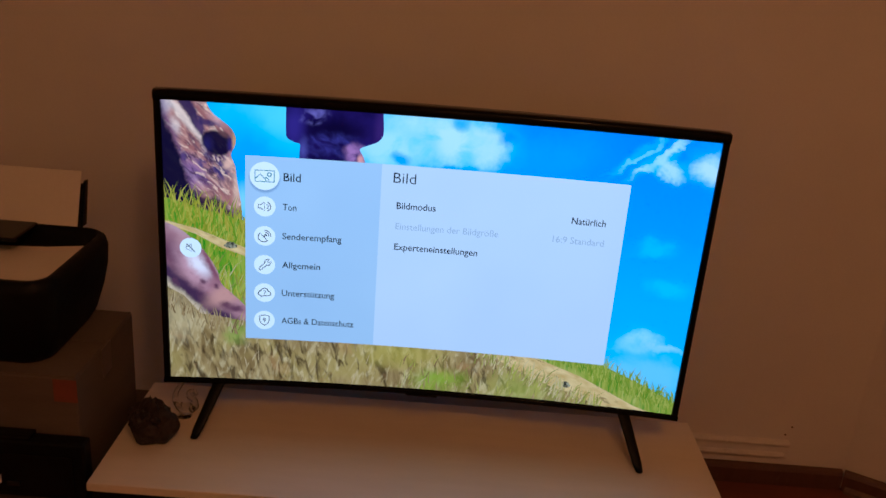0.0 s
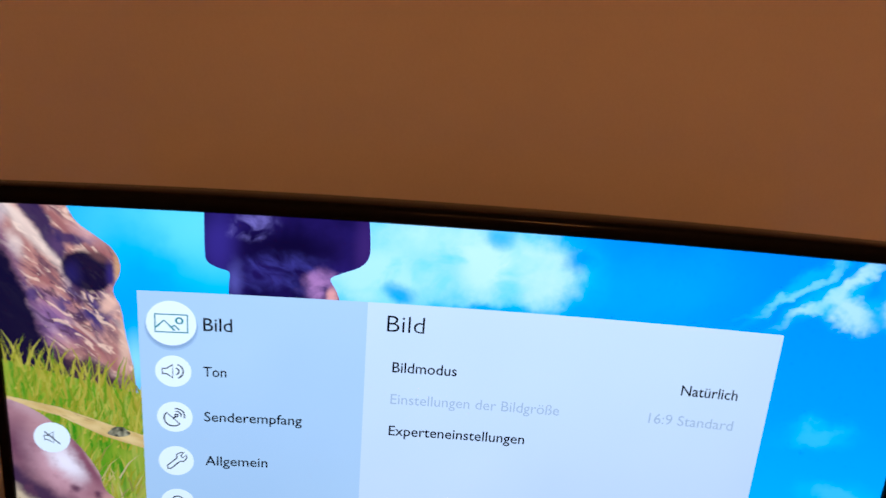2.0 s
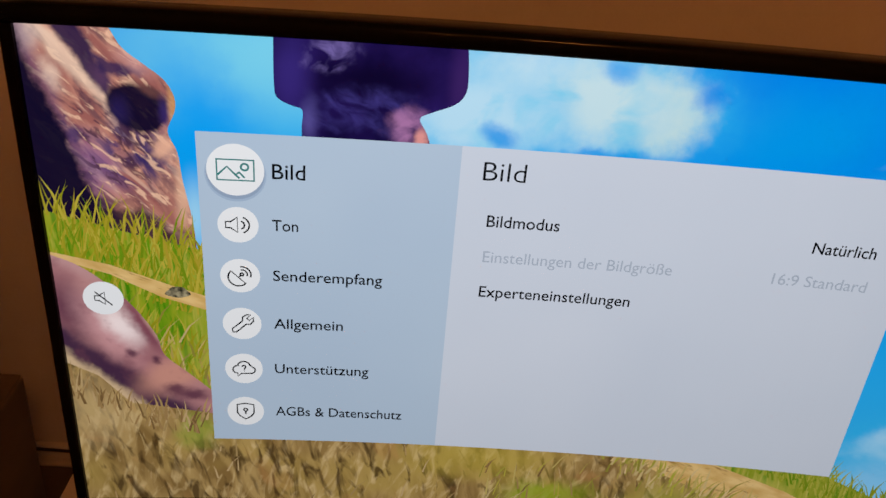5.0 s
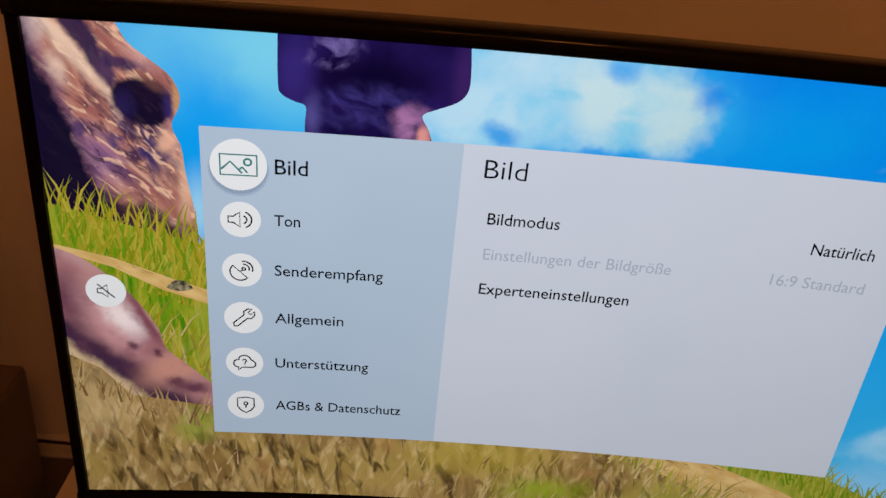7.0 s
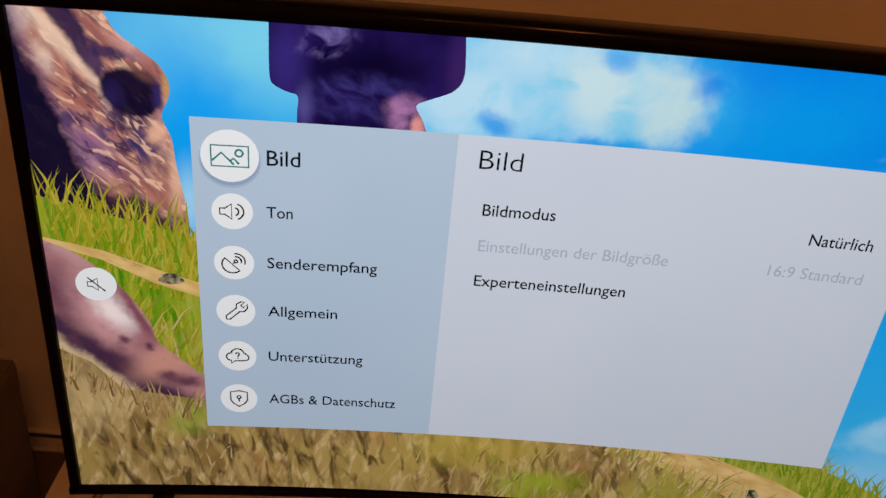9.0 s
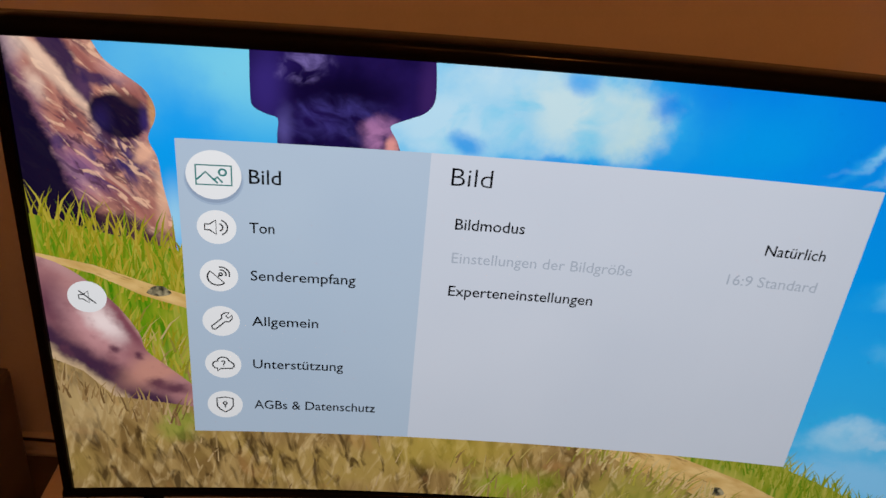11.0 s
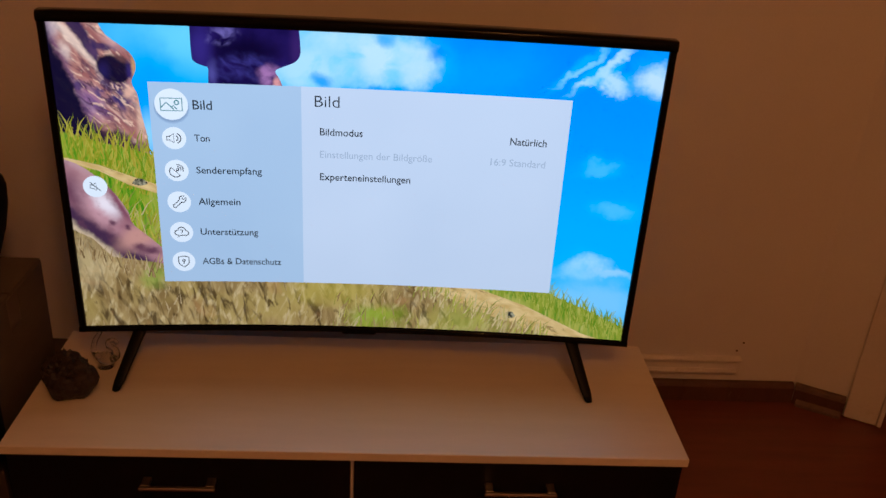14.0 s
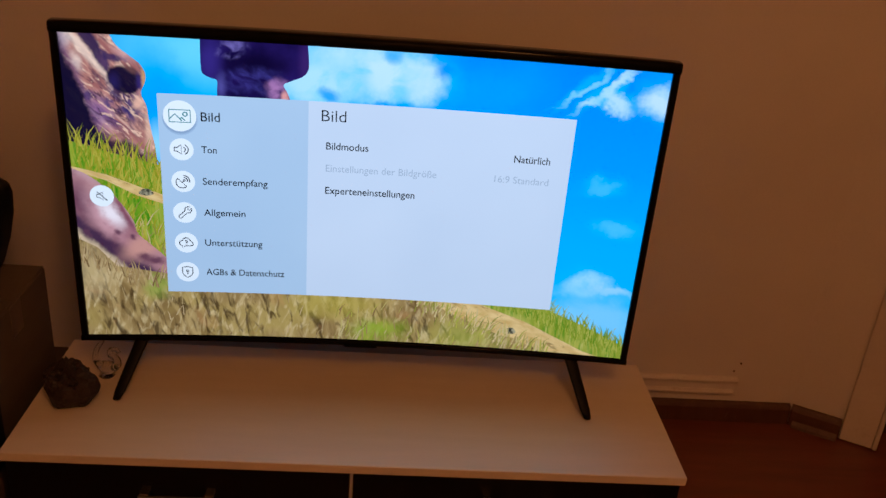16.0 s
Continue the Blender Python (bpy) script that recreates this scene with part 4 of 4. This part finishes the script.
carton = thing("cardboard_box", "brown cardboard box with an orange label under the printer", "box")
part("carton_body", box((-1.12, -0.165, 0.2685), (-0.668, 0.142, 0.522), 0.004), CARDBOARD, carton)
part("flap", box((-1.118, -0.163, 0.5223), (-0.670, -0.016, 0.5262), 0.0015), CARDBOARD, carton)
part("flap", box((-1.118, -0.012, 0.5223), (-0.670, 0.140, 0.5258), 0.0015), CARDBOARD, carton)
part("tape", box((-0.6678, -0.040, 0.455), (-0.6670, 0.010, 0.5215)), TAPE, carton)
part("orange_label", box((-0.713, -0.1662, 0.470), (-0.667, -0.1652, 0.519)), ORANGE_LABEL, carton, "faded orange paper label")

# ---- printer ----
printer = thing("printer", "black inkjet printer with paper in its rear feeder and top tray", "printer")


def rounded(cx, cy, hx, hy, r, z, n=7):
    out = []
    for sx, sy, a0 in ((1, -1, -90), (1, 1, 0), (-1, 1, 90), (-1, -1, 180)):
        for k in range(n):
            a = radians(a0 + 90 * k / (n - 1))
            out.append((cx + sx * (hx - r) + r * math.cos(a), cy + sy * (hy - r) + r * math.sin(a), z))
    return out


PX, PY = -0.934, 0.005
shape = [(0.5268, 0.190, 0.132, 0.05), (0.545, 0.200, 0.145, 0.05), (0.60, 0.216, 0.160, 0.055), (0.65, 0.226, 0.168, 0.06), (0.688, 0.228, 0.170, 0.06), (0.706, 0.224, 0.166, 0.058), (0.712, 0.216, 0.158, 0.05)]
inner = [(0.712, 0.206, 0.148, 0.035), (0.700, 0.202, 0.144, 0.032), (0.678, 0.192, 0.132, 0.03)]
part("printer_body", loft([rounded(PX, PY, hx, hy, r, z) for z, hx, hy, r in shape + inner]), PRINTER_BLACK, printer, "", True)
sheet = []
for k in range(9):
    f = k / 8
    a, b = Vector((-1.11, -0.089, 0.6795)).lerp(Vector((-0.737, -0.089, 0.6795)), f), Vector((-1.11, 0.085, 0.6795)).lerp(Vector((-0.738, 0.118, 0.6795)), f)
    curl = 0.008 * max(0.0, f - 0.72) / 0.28
    sheet.append([a, a.lerp(b, 0.5) + Vector((0, 0, curl * 0.3)), b + Vector((0, 0, curl)), b + Vector((0, 0, curl + 0.001)), a.lerp(b, 0.5) + Vector((0, 0, curl * 0.3 + 0.001)), a + Vector((0, 0, 0.001))])
part("paper_sheet", loft(sheet), PAPER, printer, "sheet of paper in the top tray")
part("control_panel", box((-1.06, 0.040, 0.7125), (-0.868, 0.150, 0.7215), 0.003), PRINTER_GLOSS, printer, "raised glossy control panel")
feeder = part("rear_feeder", prism([(0.150, 0.700), (0.176, 0.700), (0.205, 0.800), (0.197, 0.803)], -1.02, -0.782, "x"), PRINTER_BLACK, printer)
part("side_guide", prism([(0.158, 0.715), (0.181, 0.715), (0.204, 0.810), (0.192, 0.810)], -0.779, -0.774, "x"), PRINTER_GLOSS, printer, "narrow black paper guide")
part("loaded_paper", prism([(0.148, 0.718), (0.1505, 0.718), (0.1915, 0.832), (0.189, 0.832)], -0.995, -0.7815, "x"), PAPER, printer, "stack of white paper standing in the feeder")

# ---- amethyst ----
random.seed(4)
bm = bmesh.new()
bmesh.ops.create_icosphere(bm, subdivisions=4, radius=1)
for v in bm.verts:
    d = v.co.copy()
    n1 = noise.noise(d * 1.6 + Vector((3, 1, 0)))
    cells = noise.cell(d * 5.5) if d.z > 0.1 else 0
    k = 1 + 0.22 * n1 + 0.10 * cells + 0.06 * noise.noise(d * 7)
    k += 1.1 * max(0.0, d.dot(Vector((0.9, -0.25, 0.05)).normalized()) - 0.70)
    k += 0.5 * max(0.0, d.dot(Vector((-0.35, 0.1, 0.9)).normalized()) - 0.80)
    taper = 1 + 0.42 * min(0.0, d.z)
    v.co = Vector((d.x * 0.046 * k * taper, d.y * 0.040 * k * taper, max(d.z * 0.054 * k, -0.031)))
geode = tagged(part("amethyst_geode", bm, AMETHYST), "rough brown-violet amethyst geode standing on the bench", "mineral")
geode.matrix_world = pose(-0.556, -0.087, 0.3785, -8, 4, 4)
rr = random.Random(6)
for k in range(26):
    a, b = rr.uniform(0, 2 * math.pi), rr.uniform(0.35, 1.3)
    way = Vector((math.cos(a) * math.cos(b), math.sin(a) * math.cos(b), math.sin(b)))
    root = Vector((way.x * 0.036, way.y * 0.031, way.z * 0.043))
    size = rr.uniform(0.005, 0.010)
    tilt = (way + Vector((rr.uniform(-0.3, 0.3), rr.uniform(-0.3, 0.3), rr.uniform(-0.2, 0.3)))).normalized()
    part("crystal", tube([root, root + tilt * size * 1.1, root + tilt * size * 1.9], [size, size * 0.85, 0.0008], 6), AMETHYST, geode)
part("rind", prism([(0.027 * math.cos(a) * (1 + 0.06 * math.sin(5 * a)), 0.025 * math.sin(a) * (1 + 0.05 * math.cos(3 * a))) for a in (2 * math.pi * k / 18 for k in range(18))], -0.029, -0.008, "z", 0.003), GEODE_RIND, geode, "grey-brown outer rind")

# ---- glass swan ----
swan = thing("glass_swan", "small clear blown-glass swan on the bench beside the geode", "glass figurine", (-0.515, 0.012, 0.347))
body = loft([[(x, r * math.cos(a) * 0.85, 0.018 + h + r * math.sin(a) * 0.9) for a in (2 * math.pi * k / 14 for k in range(14))]
             for x, r, h in ((-0.024, 0.002, 0.014), (-0.018, 0.008, 0.008), (-0.008, 0.014, 0.002), (0.004, 0.017, 0.0), (0.014, 0.014, 0.001), (0.021, 0.008, 0.004), (0.024, 0.003, 0.006))])
part("swan_body", body, GLASS, swan, "", True)
neck = spline([(0.014, 0, 0.016), (0.024, 0, 0.026), (0.022, 0, 0.040), (0.011, 0, 0.049), (0.012, 0, 0.060), (0.022, 0, 0.062), (0.028, 0, 0.055)], 5)
part("neck", tube(neck, [0.0078 - 0.0034 * k / len(neck) for k in range(len(neck))], 10), GLASS, swan, "", True)
wing = spline([(-0.012, 0.004, 0.016), (-0.022, 0.006, 0.034), (-0.018, 0.006, 0.056), (-0.006, 0.004, 0.076), (0.002, 0.002, 0.092)], 5)
part("wing", tube(wing, [0.0075 - 0.0045 * k / len(wing) for k in range(len(wing))], 8), GLASS, swan, "", True)
part("glass_foot", tube([(0, 0, 0.0004), (0, 0, 0.003), (0, 0, 0.006)], [0.016, 0.016, 0.008], 18), GLASS, swan)

# ---- cable ----
cable = tagged(part("cable", tube(spline([(-1.0, 0.43, 0.131), (-0.86, 0.430, 0.124), (-0.76, 0.430, 0.121), (-0.62, 0.428, 0.114), (-0.45, 0.39, 0.10), (-0.3, 0.30, 0.0045), (-0.1, 0.28, 0.0045)]), 0.003), CABLE, None, "", True), "thin black cable running along the foot of the wall", "cable")
